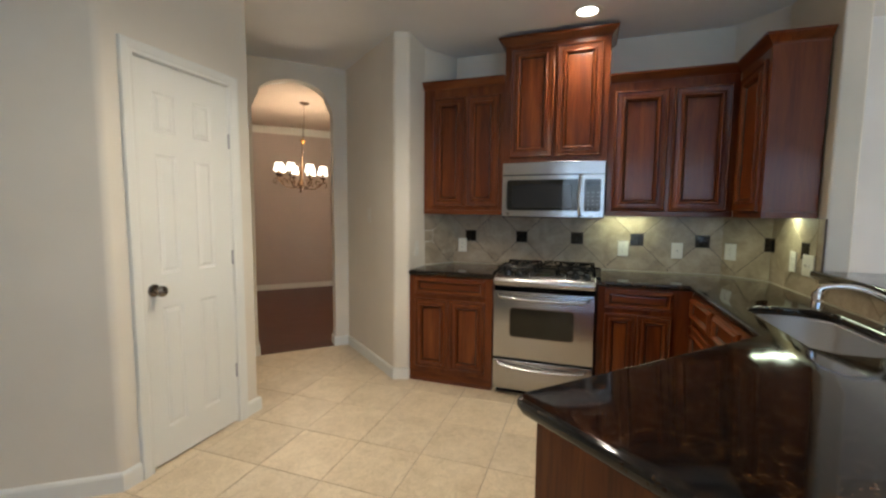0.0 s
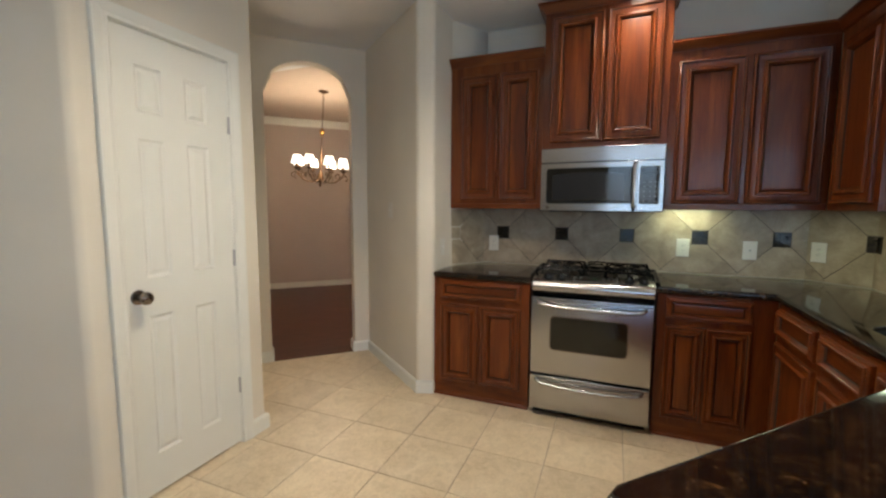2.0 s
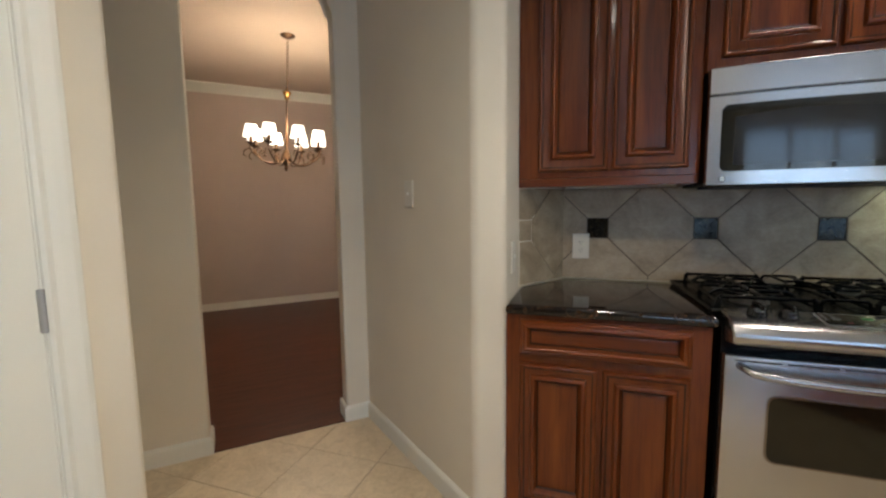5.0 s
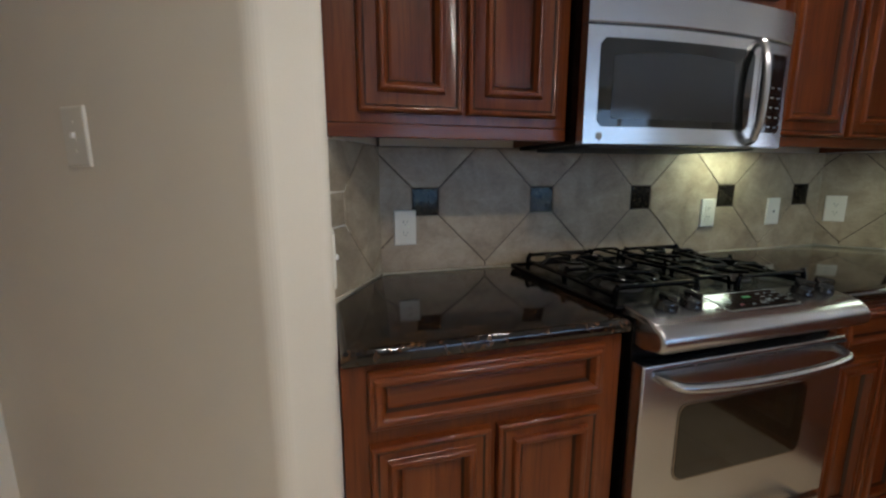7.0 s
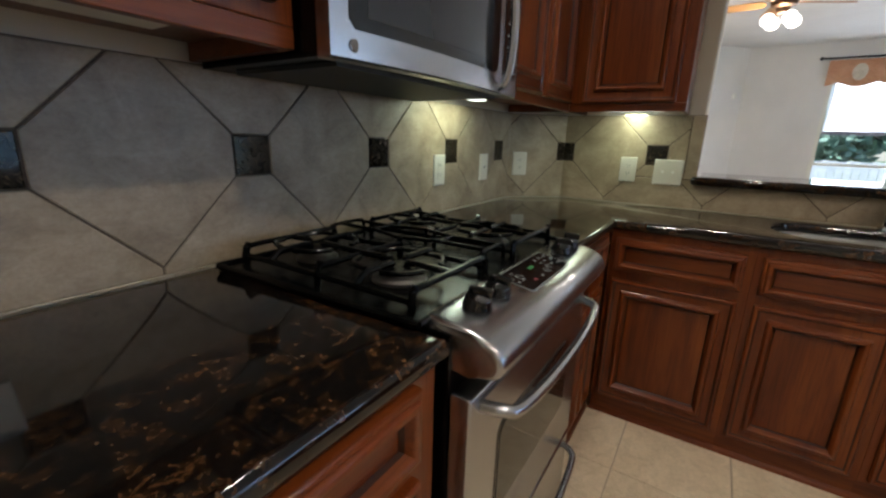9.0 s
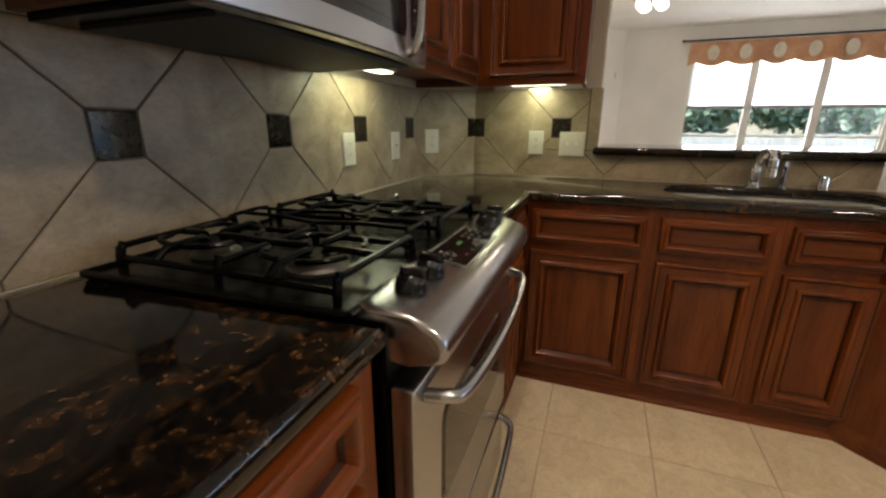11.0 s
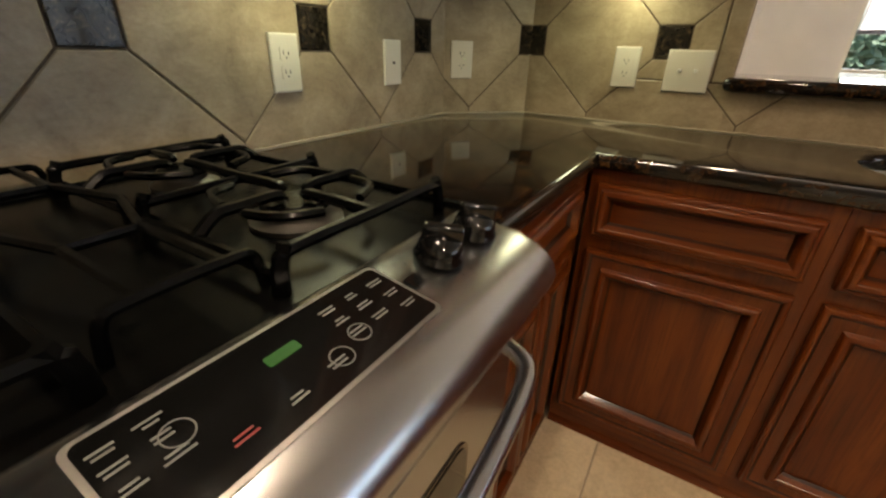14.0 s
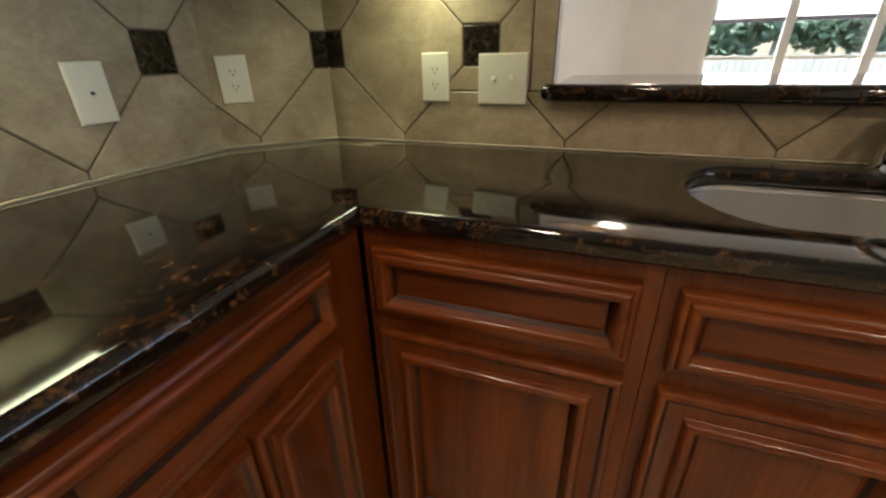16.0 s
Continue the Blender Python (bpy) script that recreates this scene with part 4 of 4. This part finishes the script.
part("filter", under, SLOT, mw, "dark underside filter")

# ---- sink and taps ----
sk = thing("sink", "satin stainless undermount sink below the granite", "sink")
bm = bmesh.new()
levels = []
cxm, cym = (SX0 + SX1) / 2, (SY0 + SY1) / 2
for grow, z in ((1.03, 0.873), (1.03, 0.866), (1.0, 0.864), (0.985, 0.72), (0.955, 0.69), (0.90, 0.680), (0.2, 0.674)):
    levels.append([bm.verts.new((cxm + (x - cxm) * grow, cym + (y - cym) * (1 + (grow - 1) * 0.6 if grow > 0.5 else grow), z)) for x, y in sink_hole])
n = len(sink_hole)
for a, b in zip(levels, levels[1:]):
    for i in range(n):
        bm.faces.new((a[i], a[(i + 1) % n], b[(i + 1) % n], b[i]))
bm.faces.new(levels[-1])
part("bowl", bm, SINKSTEEL, sk, smooth=True)
part("drain", lathe([(0.045, 0.675), (0.045, 0.679), (0.036, 0.678), (0.03, 0.672), (0, 0.672)], 24, None, (cxm, cym, 0)), CHROME, sk, smooth=True)
fc = thing("faucet", "polished chrome kitchen faucet behind the sink", "faucet", pose(1.822, -1.58, 0.914))
part("base", lathe([(0.030, 0), (0.030, 0.008), (0.024, 0.014), (0.021, 0.05), (0.023, 0.056), (0.023, 0.085), (0.018, 0.095)], 20), CHROME, fc, smooth=True)
part("spout", tube(curve([(0, 0, 0.085), (-0.006, 0.003, 0.115), (-0.06, 0.008, 0.150), (-0.13, 0.012, 0.172), (-0.205, 0.016, 0.170), (-0.235, 0.018, 0.158), (-0.245, 0.018, 0.135)]), [0.012] * 6 + [0.0115] * 31, 12), CHROME, fc, smooth=True)
part("spray_head", lathe([(0.014, 0.145), (0.020, 0.140), (0.021, 0.115), (0.017, 0.110), (0.021, 0.105), (0.021, 0.075), (0.015, 0.068), (0, 0.068)], 18, None, (-0.245, 0.018, 0)), CHROME, fc, "chrome spray head", smooth=True)
part("lever", tube(curve([(0.0, 0, 0.095), (0.004, -0.012, 0.118), (0.0, -0.045, 0.150), (-0.01, -0.075, 0.165)]), [0.011] * 10 + [0.009] * 9, 10), CHROME, fc, smooth=True)
sp = thing("soap_dispenser", "chrome soap dispenser beside the faucet", "dispenser", pose(1.825, -1.69, 0.914))
part("base", lathe([(0.020, 0), (0.020, 0.006), (0.012, 0.010), (0.010, 0.060), (0.013, 0.080), (0.014, 0.118), (0.0, 0.122)], 16), CHROME, sp, smooth=True)
part("nozzle", tube([(0, 0, 0.106), (-0.035, 0.01, 0.114), (-0.050, 0.014, 0.104)], 0.006, 8), CHROME, sp, smooth=True)
ag = thing("air_gap_cap", "chrome air gap cap beside the sink", "cap", pose(1.828, -1.84, 0.914))
part("cap", lathe([(0.024, 0), (0.024, 0.004), (0.021, 0.008), (0.020, 0.052), (0.015, 0.060), (0, 0.062)], 18), CHROME, ag, smooth=True)

# ---- outlets and switches ----
def wall_plate(name, m, kind, label):
    w = 0.128 if kind == "double" else 0.079
    o = thing(name, label, "switch" if "switch" in name else "outlet", m, "wall plates")
    part("plate", rings(-w / 2, w / 2, -0.062, 0.062, [(0, 0), (0, 0.004), (0.0015, 0.006), (0.005, 0.0068)], True), PLATE, o)
    if kind in ("duplex", "gfci"):
        for z in (-0.0195, 0.0195):
            f = part("receptacle", plate(round_rect(-0.0165, 0.0165, z - 0.0145, z + 0.0145, 0.006 if kind == "duplex" else 0.001), -0.0085, -0.006), PLATE, o)
            s = box(-0.0075, -0.0055, -0.0088, -0.0083, z - 0.002, z + 0.007)
            box(0.0055, 0.0075, -0.0088, -0.0083, z - 0.002, z + 0.006, 0, s)
            box(-0.002, 0.002, -0.0088, -0.0083, z - 0.0095, z - 0.006, 0, s)
            part("slot", s, SLOT, f)
        if kind == "gfci":
            part("led", lathe([(0.0014, 0), (0.0014, 0.001), (0, 0.001)], 8, None, (0.010, -0.0083, 0.004), "y"), LEDGREEN, o)
            part("button", box(-0.008, 0.008, -0.0092, -0.008, -0.0035, 0.0035), PLATE, o)
    else:
        for x in ((-0.023, 0.023) if kind == "double" else (0.0,)):
            if kind == "jack":
                part("jack", lathe([(0.004, 0), (0.004, 0.004), (0.002, 0.005), (0, 0.005)], 10, None, (x, -0.0068, 0), "y"), SLOT, o)
            else:
                part("toggle", box(x - 0.0055, x + 0.0055, -0.014, -0.0065, -0.003, 0.008, 0.002), WHITEPLASTIC, o)
                part("toggle_slot", box(x - 0.0055, x + 0.0055, -0.0075, -0.0062, -0.012, 0.012), PLATE, o)
        for z in (-0.042, 0.042):
            for x in ((-0.023, 0.023) if kind == "double" else (0.0,)):
                part("screw", lathe([(0.003, 0), (0.003, 0.001), (0, 0.0012)], 8, None, (x, -0.0068, z * (0.72 if kind != "jack" else 1)), "y"), PLATE, o)
    return o


wall_plate("outlet", pose(-0.434, -0.002, 1.078), "gfci", "ivory outlet with a green light on the backsplash")
wall_plate("outlet", pose(0.939, -0.002, 1.094), "duplex", "ivory duplex outlet on the backsplash")
wall_plate("phone_jack", pose(1.333, -0.002, 1.091), "jack", "ivory phone jack plate on the backsplash")
wall_plate("outlet", pose(1.684, -0.0455, 1.098, 0, 0, -45), "gfci", "ivory outlet on the angled backsplash")
wall_plate("outlet", pose(RW - 0.002, -0.577, 1.092, 0, 0, -90), "duplex", "ivory duplex outlet beside the corner")
wall_plate("light_switch", pose(RW - 0.002, -0.764, 1.087, 0, 0, -90), "double", "ivory double light switch by the bar ledge")
wall_plate("light_switch", pose(-0.699, -0.485, 1.075, 0, 0, 90), "toggle", "ivory light switch on the column")
wall_plate("light_switch", pose(-1.205, -0.3645, 1.344, 0, 0, -38.5), "toggle", "ivory light switch on the angled wall")

# ---- ceiling can ----
for x, y in CANS:
    cn = thing("ceiling_can_light", "lit recessed can light in the ceiling", "lamp", pose(x, y, TOP), "ceiling cans")
    part("trim_ring", lathe([(0.075, -0.003), (0.098, -0.006), (0.102, -0.003), (0.102, 0.001), (0.075, 0.001)], 32), TRIM, cn, smooth=True)
    part("lens", lathe([(0.076, -0.002), (0.05, -0.006), (0, -0.008)], 32), LENS, cn, "glowing lens", smooth=True)

# ---- dining chandelier ----
CHX, CHY = -2.91, 1.00
hang = Matrix.Translation((CHX, CHY, DT))
ch = thing("chandelier", "bronze eight-arm chandelier with small lit white shades", "chandelier", hang @ Matrix.Rotation(radians(3.5), 4, Vector((-0.4, 0.92, 0))) @ Matrix.Diagonal((0.96, 0.96, 0.94, 1)) @ Matrix.Translation((0, 0, -DT - 0.05)))
CT = DT + 0.05
part("canopy", lathe([(0.065, CT), (0.065, CT - 0.010), (0.045, CT - 0.022), (0.012, CT - 0.034), (0, CT - 0.036)], 24), BRONZE, ch, smooth=True)
chain = bmesh.new()
z = CT - 0.03
k = 0
while z > 2.36:
    link = [(0.011 * math.cos(a), 0.0, z - 0.020 + 0.020 * math.sin(a)) for a in (2 * math.pi * i / 8 for i in range(9))]
    tube([(x, y, zz) if k % 2 else (y, x, zz) for x, y, zz in link], 0.0026, 5, chain)
    z -= 0.031
    k += 1
part("chain", chain, BRONZE, ch)
part("collar", lathe([(0.006, 2.36), (0.016, 2.345), (0.040, 2.325), (0.034, 2.305), (0.022, 2.29), (0.022, 2.26)], 16), GOLD, ch, "gold leaf collar", smooth=True)
part("stem", lathe([(0.008, 2.27), (0.007, 2.20), (0.007, 2.05), (0.010, 1.98), (0.008, 1.93), (0.018, 1.86), (0.014, 1.80), (0.040, 1.74), (0.050, 1.70), (0.030, 1.66), (0.012, 1.64), (0.018, 1.62), (0.006, 1.59), (0, 1.588)], 16), BRONZE, ch, smooth=True)
for k in range(8):
    a = radians(45 * k + 12)
    ca, sa = math.cos(a), math.sin(a)

    def rad(r, z):
        return (r * ca, r * sa, z)
    arm = part("arm", tube(curve([rad(0.03, 1.70), rad(0.10, 1.655), rad(0.19, 1.66), rad(0.255, 1.70), rad(0.305, 1.745), rad(0.322, 1.79), rad(0.31, 1.81)]), 0.0065, 7), BRONZE, ch, smooth=True)
    part("scroll", tube(curve([rad(0.24, 1.685), rad(0.27, 1.745), rad(0.235, 1.775), rad(0.205, 1.745), rad(0.225, 1.72)]), 0.0045, 6), BRONZE, arm, smooth=True)
    part("hook", tube(curve([rad(0.315, 1.77), rad(0.36, 1.745), rad(0.37, 1.705), rad(0.345, 1.69)]), 0.0045, 6), BRONZE, arm, smooth=True)
    part("candle_cup", lathe([(0.010, 1.80), (0.040, 1.815), (0.044, 1.822), (0.016, 1.826), (0.015, 1.835), (0.013, 1.90)], 14, None, (0.31 * ca, 0.31 * sa, 0)), BRONZE, arm, smooth=True)
    sh = bmesh.new()
    ringz = [(0.068, 1.868), (0.047, 1.978), (0.0455, 1.978), (0.0665, 1.868)]
    loops = []
    for r, zz in ringz:
        loops.append([sh.verts.new((0.31 * ca + r * math.cos(2 * math.pi * i / 24), 0.31 * sa + r * math.sin(2 * math.pi * i / 24), zz)) for i in range(24)])
    for p, q in zip(loops, loops[1:] + loops[:1]):
        for i in range(24):
            sh.faces.new((p[i], p[(i + 1) % 24], q[(i + 1) % 24], q[i]))
    part("shade", sh, SHADE, arm, "lit white fabric shade", smooth=True)
bulb("chandelier_light", (CHX, CHY, 2.02), 19, (1.0, 0.78, 0.53), 0.2)

# ---- family room fan, valance, blinds, sensor ----
fn = thing("ceiling_fan", "bronze ceiling fan with amber blades and lit globes", "fan", pose(4.9, -1.25, 0))
part("downrod", tube([(0, 0, TOP), (0, 0, 2.62)], 0.013), BRONZE, fn)
part("motor", lathe([(0.03, 2.64), (0.10, 2.62), (0.115, 2.57), (0.10, 2.52), (0.06, 2.50), (0.05, 2.46), (0.03, 2.45)], 24), BRONZE, fn, smooth=True)
for k in range(5):
    bl = plate(round_rect(0.14, 0.62, -0.065, 0.065, 0.05), -0.003, 0.003)
    place(bl, Matrix.Rotation(radians(72 * k + 10), 4, "Z") @ Matrix.Translation((0, 0, 2.555)) @ Matrix.Rotation(radians(-90 + 12), 4, "X"))
    part("blade", bl, RED_LAMP, fn, "amber wooden blade")
for k in range(4):
    a = radians(90 * k + 30)
    part("globe", lathe([(0.025, 2.45), (0.05, 2.43), (0.062, 2.395), (0.055, 2.36), (0.03, 2.34), (0, 2.335)], 16, None, (0.12 * math.cos(a), 0.12 * math.sin(a), 0)), FANGLASS, fn, "lit frosted globe", smooth=True)
bulb("fan_light", (4.9, -1.25, 2.28), 16, (1.0, 0.85, 0.65), 0.1)

VAL = stone_tile("salmon_valance_fabric", (0.46, 0.22, 0.12), (0.58, 0.31, 0.18), (0.68, 0.42, 0.27), 0.8, 3)
MEDAL = stone_tile("cream_medallion_fabric", (0.55, 0.50, 0.40), (0.68, 0.63, 0.52), (0.75, 0.70, 0.60), 0.8, 12)
va = thing("valance", "salmon fabric valance with cream medallions over the window", "valance", pose(FX - 0.07, -W0 + 0.06, 0, 0, 0, -90))
VL = 3 * WW + 0.14
bm = bmesh.new()
cols = []
for k in range(121):
    x = VL * k / 120
    yy = 0.012 * math.sin(x * 21.0)
    low = 2.20 - 0.075 * abs(math.sin(math.pi * (x - 0.13) / 0.46)) ** 0.8
    cols.append([bm.verts.new((x, yy, 2.50)), bm.verts.new((x, yy * 1.4, low)), bm.verts.new((x, yy * 1.4 + 0.004, low)), bm.verts.new((x, yy + 0.004, 2.50))])
for p, q in zip(cols, cols[1:]):
    for j in range(4):
        bm.faces.new((p[j], p[(j + 1) % 4], q[(j + 1) % 4], q[j]))
part("cloth", bm, VAL, va, smooth=True)
for k in range(6):
    md = plate([(0.36 + 0.46 * k + 0.085 * math.cos(2 * math.pi * i / 20), 2.325 + 0.115 * math.sin(2 * math.pi * i / 20)) for i in range(20)], -0.024, -0.014)
    part("medallion", md, MEDAL, va, "cream oval medallion")
cr = thing("curtain_rod", "thin black curtain rod above the window", "rod", pose(FX - 0.07, -W0 + 0.14, 2.53, 0, 0, -90))
part("rod", tube([(0, 0, 0), (VL + 0.16, 0, 0)], 0.013), CORDAGE, cr)
part("finial", lathe([(0.004, -0.05), (0.026, -0.03), (0.026, -0.01), (0.012, 0.0)], 12, None, (0, 0, 0), "x"), CORDAGE, cr)
for x in (0.10, VL + 0.06):
    part("bracket", tube([(x, 0, 0), (x, 0.07, 0)], 0.007), CORDAGE, cr)
SHEER = material("white_roller_cloth", (0.85, 0.86, 0.88), 0.8)
nt = SHEER.node_tree
tr, mx = nt.nodes.new("ShaderNodeBsdfTranslucent"), nt.nodes.new("ShaderNodeMixShader")
tr.inputs[0].default_value, mx.inputs[0].default_value = (0.93, 0.93, 0.93, 1), 0.55
nt.links.new(nt.nodes["Principled BSDF"].outputs[0], mx.inputs[1])
nt.links.new(tr.outputs[0], mx.inputs[2])
nt.links.new(mx.outputs[0], nt.nodes["Material Output"].inputs[0])
BLINDRAIL = material("grey_rail", (0.22, 0.22, 0.25), 0.5)
for k in range(3):
    rb = thing("roller_blind", "white roller blind drawn halfway down the window", "blind", pose(FX + 0.02, -W0 - k * WW, 0, 0, 0, -90), "roller blinds")
    part("cloth", box(0.055, WW - 0.055, 0.0, 0.004, 1.47, 2.21), SHEER, rb)
    part("bottom_rail", box(0.058, WW - 0.058, -0.006, 0.008, 1.435, 1.490, 0.003), BLINDRAIL, rb, "grey bottom rail")
sn = thing("motion_sensor", "small white motion sensor on the corner wall", "sensor", pose(8.18, -1.003, 2.02, 0, 0, -45))
part("case", box(-0.03, 0.03, -0.04, 0.0, -0.05, 0.05, 0.01), TRIM, sn)

# ---- backsplash tiles ----
PATHS = [(BL, BR), (BR, CL), (CL, CR), (CR, (RW, JAMB)), ((RW, JAMB), (RW, -2.05))]
HOSTS = [bpy.data.objects["wall_column"], wall_back, bpy.data.objects["wall_corner"], wall_side, half_wall]
ZC, HD, PITCH, S0 = 1.168, 0.0485, 0.466, 0.163
ZLOW, LEDGE = 0.9165, 1.0575


def clip(poly, axis, value, keep_less):
    out = []
    for p, q in zip(poly, poly[1:] + poly[:1]):
        a, b = p[axis] - value, q[axis] - value
        if keep_less:
            a, b = -a, -b
        if a >= 0:
            out.append(p)
        if (a > 0 and b < 0) or (a < 0 and b > 0):
            t = a / (a - b)
            out.append((p[0] + (q[0] - p[0]) * t, p[1] + (q[1] - p[1]) * t))
    return out


def shrink(poly, d):
    """Insets a convex polygon by d."""
    size = sum(p[0] * q[1] - q[0] * p[1] for p, q in zip(poly, poly[1:] + poly[:1]))
    if size < 0:
        poly = poly[::-1]
    clean = [p for i, p in enumerate(poly) if math.dist(p, poly[i - 1]) > 1e-5]
    out = []
    n = len(clean)
    for i in range(n):
        a, b, c = Vector(clean[i - 1]), Vector(clean[i]), Vector(clean[(i + 1) % n])
        n1, n2 = Vector((-(b - a).y, (b - a).x)).normalized(), Vector((-(c - b).y, (c - b).x)).normalized()
        m = n1 + n2
        out.append(tuple(b + m * (d / max(0.25, m.dot(n1)))))
    return out


pieces = []
for k in range(-2, 11):
    s = S0 + PITCH * k
    P = PITCH / 2
    pieces.append(("stone_dot" if k >= 0 else "tile", [(s - HD, ZC - HD), (s + HD, ZC - HD), (s + HD, ZC + HD), (s - HD, ZC + HD)]))
    pieces.append(("tile", [(s + HD, ZC - HD), (s + P, ZC - P), (s + 2 * P - HD, ZC - HD), (s + 2 * P - HD, ZC + HD), (s + P, ZC + P), (s + HD, ZC + HD)]))
    pieces.append(("tile", [(s - HD, ZC - HD), (s - P, ZC - P), (s - P, ZLOW), (s + P, ZLOW), (s + P, ZC - P), (s + HD, ZC - HD)]))
    pieces.append(("tile", [(s - HD, ZC + HD), (s + HD, ZC + HD), (s + P, ZC + P), (s - P, ZC + P)]))
start = -math.dist(BL, BR)
for (pa, pb), host in zip(PATHS, HOSTS):
    a, b = Vector(pa), Vector(pb)
    length = (b - a).length
    way = (b - a) / length
    out_n = Vector((way.y, -way.x))
    lo_s, hi_s = start, start + length
    roof = 1.0355 if host is half_wall else UB - 0.001
    grout = bmesh.new()
    quad = [(lo_s, ZLOW), (hi_s, ZLOW), (hi_s, roof), (lo_s, roof)]

    def lay(poly, depth):
        return [(a.x + way.x * (s - lo_s) + out_n.x * depth, a.y + way.y * (s - lo_s) + out_n.y * depth, z) for s, z in poly]
    g0, g1 = [grout.verts.new(v) for v in lay(quad, -TH - 0.002)], [grout.verts.new(v) for v in lay(quad, -0.0035)]
    grout.faces.new(g0)
    grout.faces.new(g1)
    for i in range(4):
        grout.faces.new((g0[i], g0[(i + 1) % 4], g1[(i + 1) % 4], g1[i]))
    part("grout", grout, GROUT, host)
    strip_s = hi_s - 0.058 if host is wall_side else hi_s
    todo = list(pieces)
    if host is wall_side:
        todo = [("trim_tile", [(strip_s + 0.0001, LEDGE), (hi_s + 0.5, LEDGE), (hi_s + 0.5, 1.4), (strip_s + 0.0001, 1.4)])]
        for name, poly in pieces:
            if max(p[0] for p in poly) <= strip_s:
                todo.append((name, poly))
            else:
                todo += [(name, clip(poly, 1, LEDGE, True)), (name, clip(clip(poly, 1, LEDGE, False), 0, strip_s, True))]
    for name, poly in todo:
        q = clip(poly, 0, lo_s - 0.0042, False) if poly else poly
        q = clip(q, 0, hi_s if name == "trim_tile" else hi_s + 0.0042, True) if q else q
        q = clip(q, 1, ZLOW, False) if q else q
        q = clip(q, 1, roof, True) if q else q
        if len(q) < 3:
            continue
        area_q = abs(sum(p[0] * r[1] - r[0] * p[1] for p, r in zip(q, q[1:] + q[:1]))) / 2
        if area_q < 2e-4:
            continue
        base_q = shrink(q, 0.0022)
        face_q = shrink(base_q, 0.0022)
        if len(base_q) != len(face_q):
            continue
        bm = bmesh.new()
        lift = random.uniform(-0.0004, 0.0004)
        r0, r1, r2 = [bm.verts.new(v) for v in lay(base_q, -0.008)], [bm.verts.new(v) for v in lay(base_q, -0.0015 + lift)], [bm.verts.new(v) for v in lay(face_q, lift)]
        n = len(r0)
        for i in range(n):
            j = (i + 1) % n
            bm.faces.new((r0[i], r0[j], r1[j], r1[i]))
            bm.faces.new((r1[i], r1[j], r2[j], r2[i]))
        bm.faces.new(r2)
        ob = part(name, bm, DOTSTONE if name == "stone_dot" else SPLASH, host)
    start = hi_s
CAULK = material("cream_caulk", (0.58, 0.50, 0.35), 0.5)
bead = tube([(p[0], p[1], 0.9160) for p in (BL, BR, (-0.016, 0.0))], 0.0024, 6)
part("caulk", bead, CAULK, bpy.data.objects["wall_column"])
bead = tube([(p[0], p[1], 0.9160) for p in ((0.740, 0.0), CL, CR, (RW, -2.04))], 0.0024, 6)
part("caulk", bead, CAULK, wall_side)

# ---- dining floor planks ----
pl = bpy.data.meshes.new("plank")
bm = box(-0.5198, 0.5198, -0.0413, 0.0413, -0.006, 0.0045, 0.0006, None, 1)
bm.to_mesh(pl)
bm.free()
pl.materials.append(FLOORWOOD)
for r in range(42):
    for c in range(5):
        u = -2.08 + 1.04 * c + (0.37 * r) % 0.52 - 0.26
        if abs(u) > 2.13:
            continue
        x, y = plan(u, 0.0435 + r * 0.083)
        p = new("plank", pl)
        p.parent = floor_d
        p.matrix_world = pose(x, y, 0, 0, 0, 45)

# ---- floor tiles ----
STEP = 0.395
tl = bpy.data.meshes.new("tile")
bm = box(-STEP / 2 + 0.0025, STEP / 2 - 0.0025, -STEP / 2 + 0.0025, STEP / 2 - 0.0025, -0.010, 0.0, 0.0018, None, 1)
bm.to_mesh(tl)
bm.free()
tl.materials.append(FLOORTILE)
floor_ob = bpy.data.objects["floor"]
rest = []
for i in range(-9, 22):
    for j in range(-3, 17):
        x, y = 0.19 + STEP * (i + 0.5), -0.812 - STEP * (j + 0.5)
        v = (Vector((x, y)) - ARCH).dot(V)
        if v > 0.33 or x < -3.4 or x > 8.4 or y < -6.9:
            continue
        if -8 <= i <= 2 and -2 <= j <= 8:
            p = new("tile", tl)
            p.parent = floor_ob
            p.location = (x, y, random.uniform(-0.0004, 0.0))
            p.rotation_euler = (0, 0, radians(90 * random.randrange(4)))
        else:
            rest.append((x, y))
verts, faces = [], []
h = STEP / 2 - 0.0025
for x, y in rest:
    n = len(verts)
    verts += [(x - h, y - h, -0.001), (x + h, y - h, -0.001), (x + h, y + h, -0.001), (x - h, y + h, -0.001)]
    faces.append((n, n + 1, n + 2, n + 3))
me = bpy.data.meshes.new("far_tiles")
me.from_pydata(verts, [], faces)
me.materials.append(FLOORTILE)
ft = new("far_tiles", me)
ft.parent = floor_ob
tagged(ft, kind="stuff")
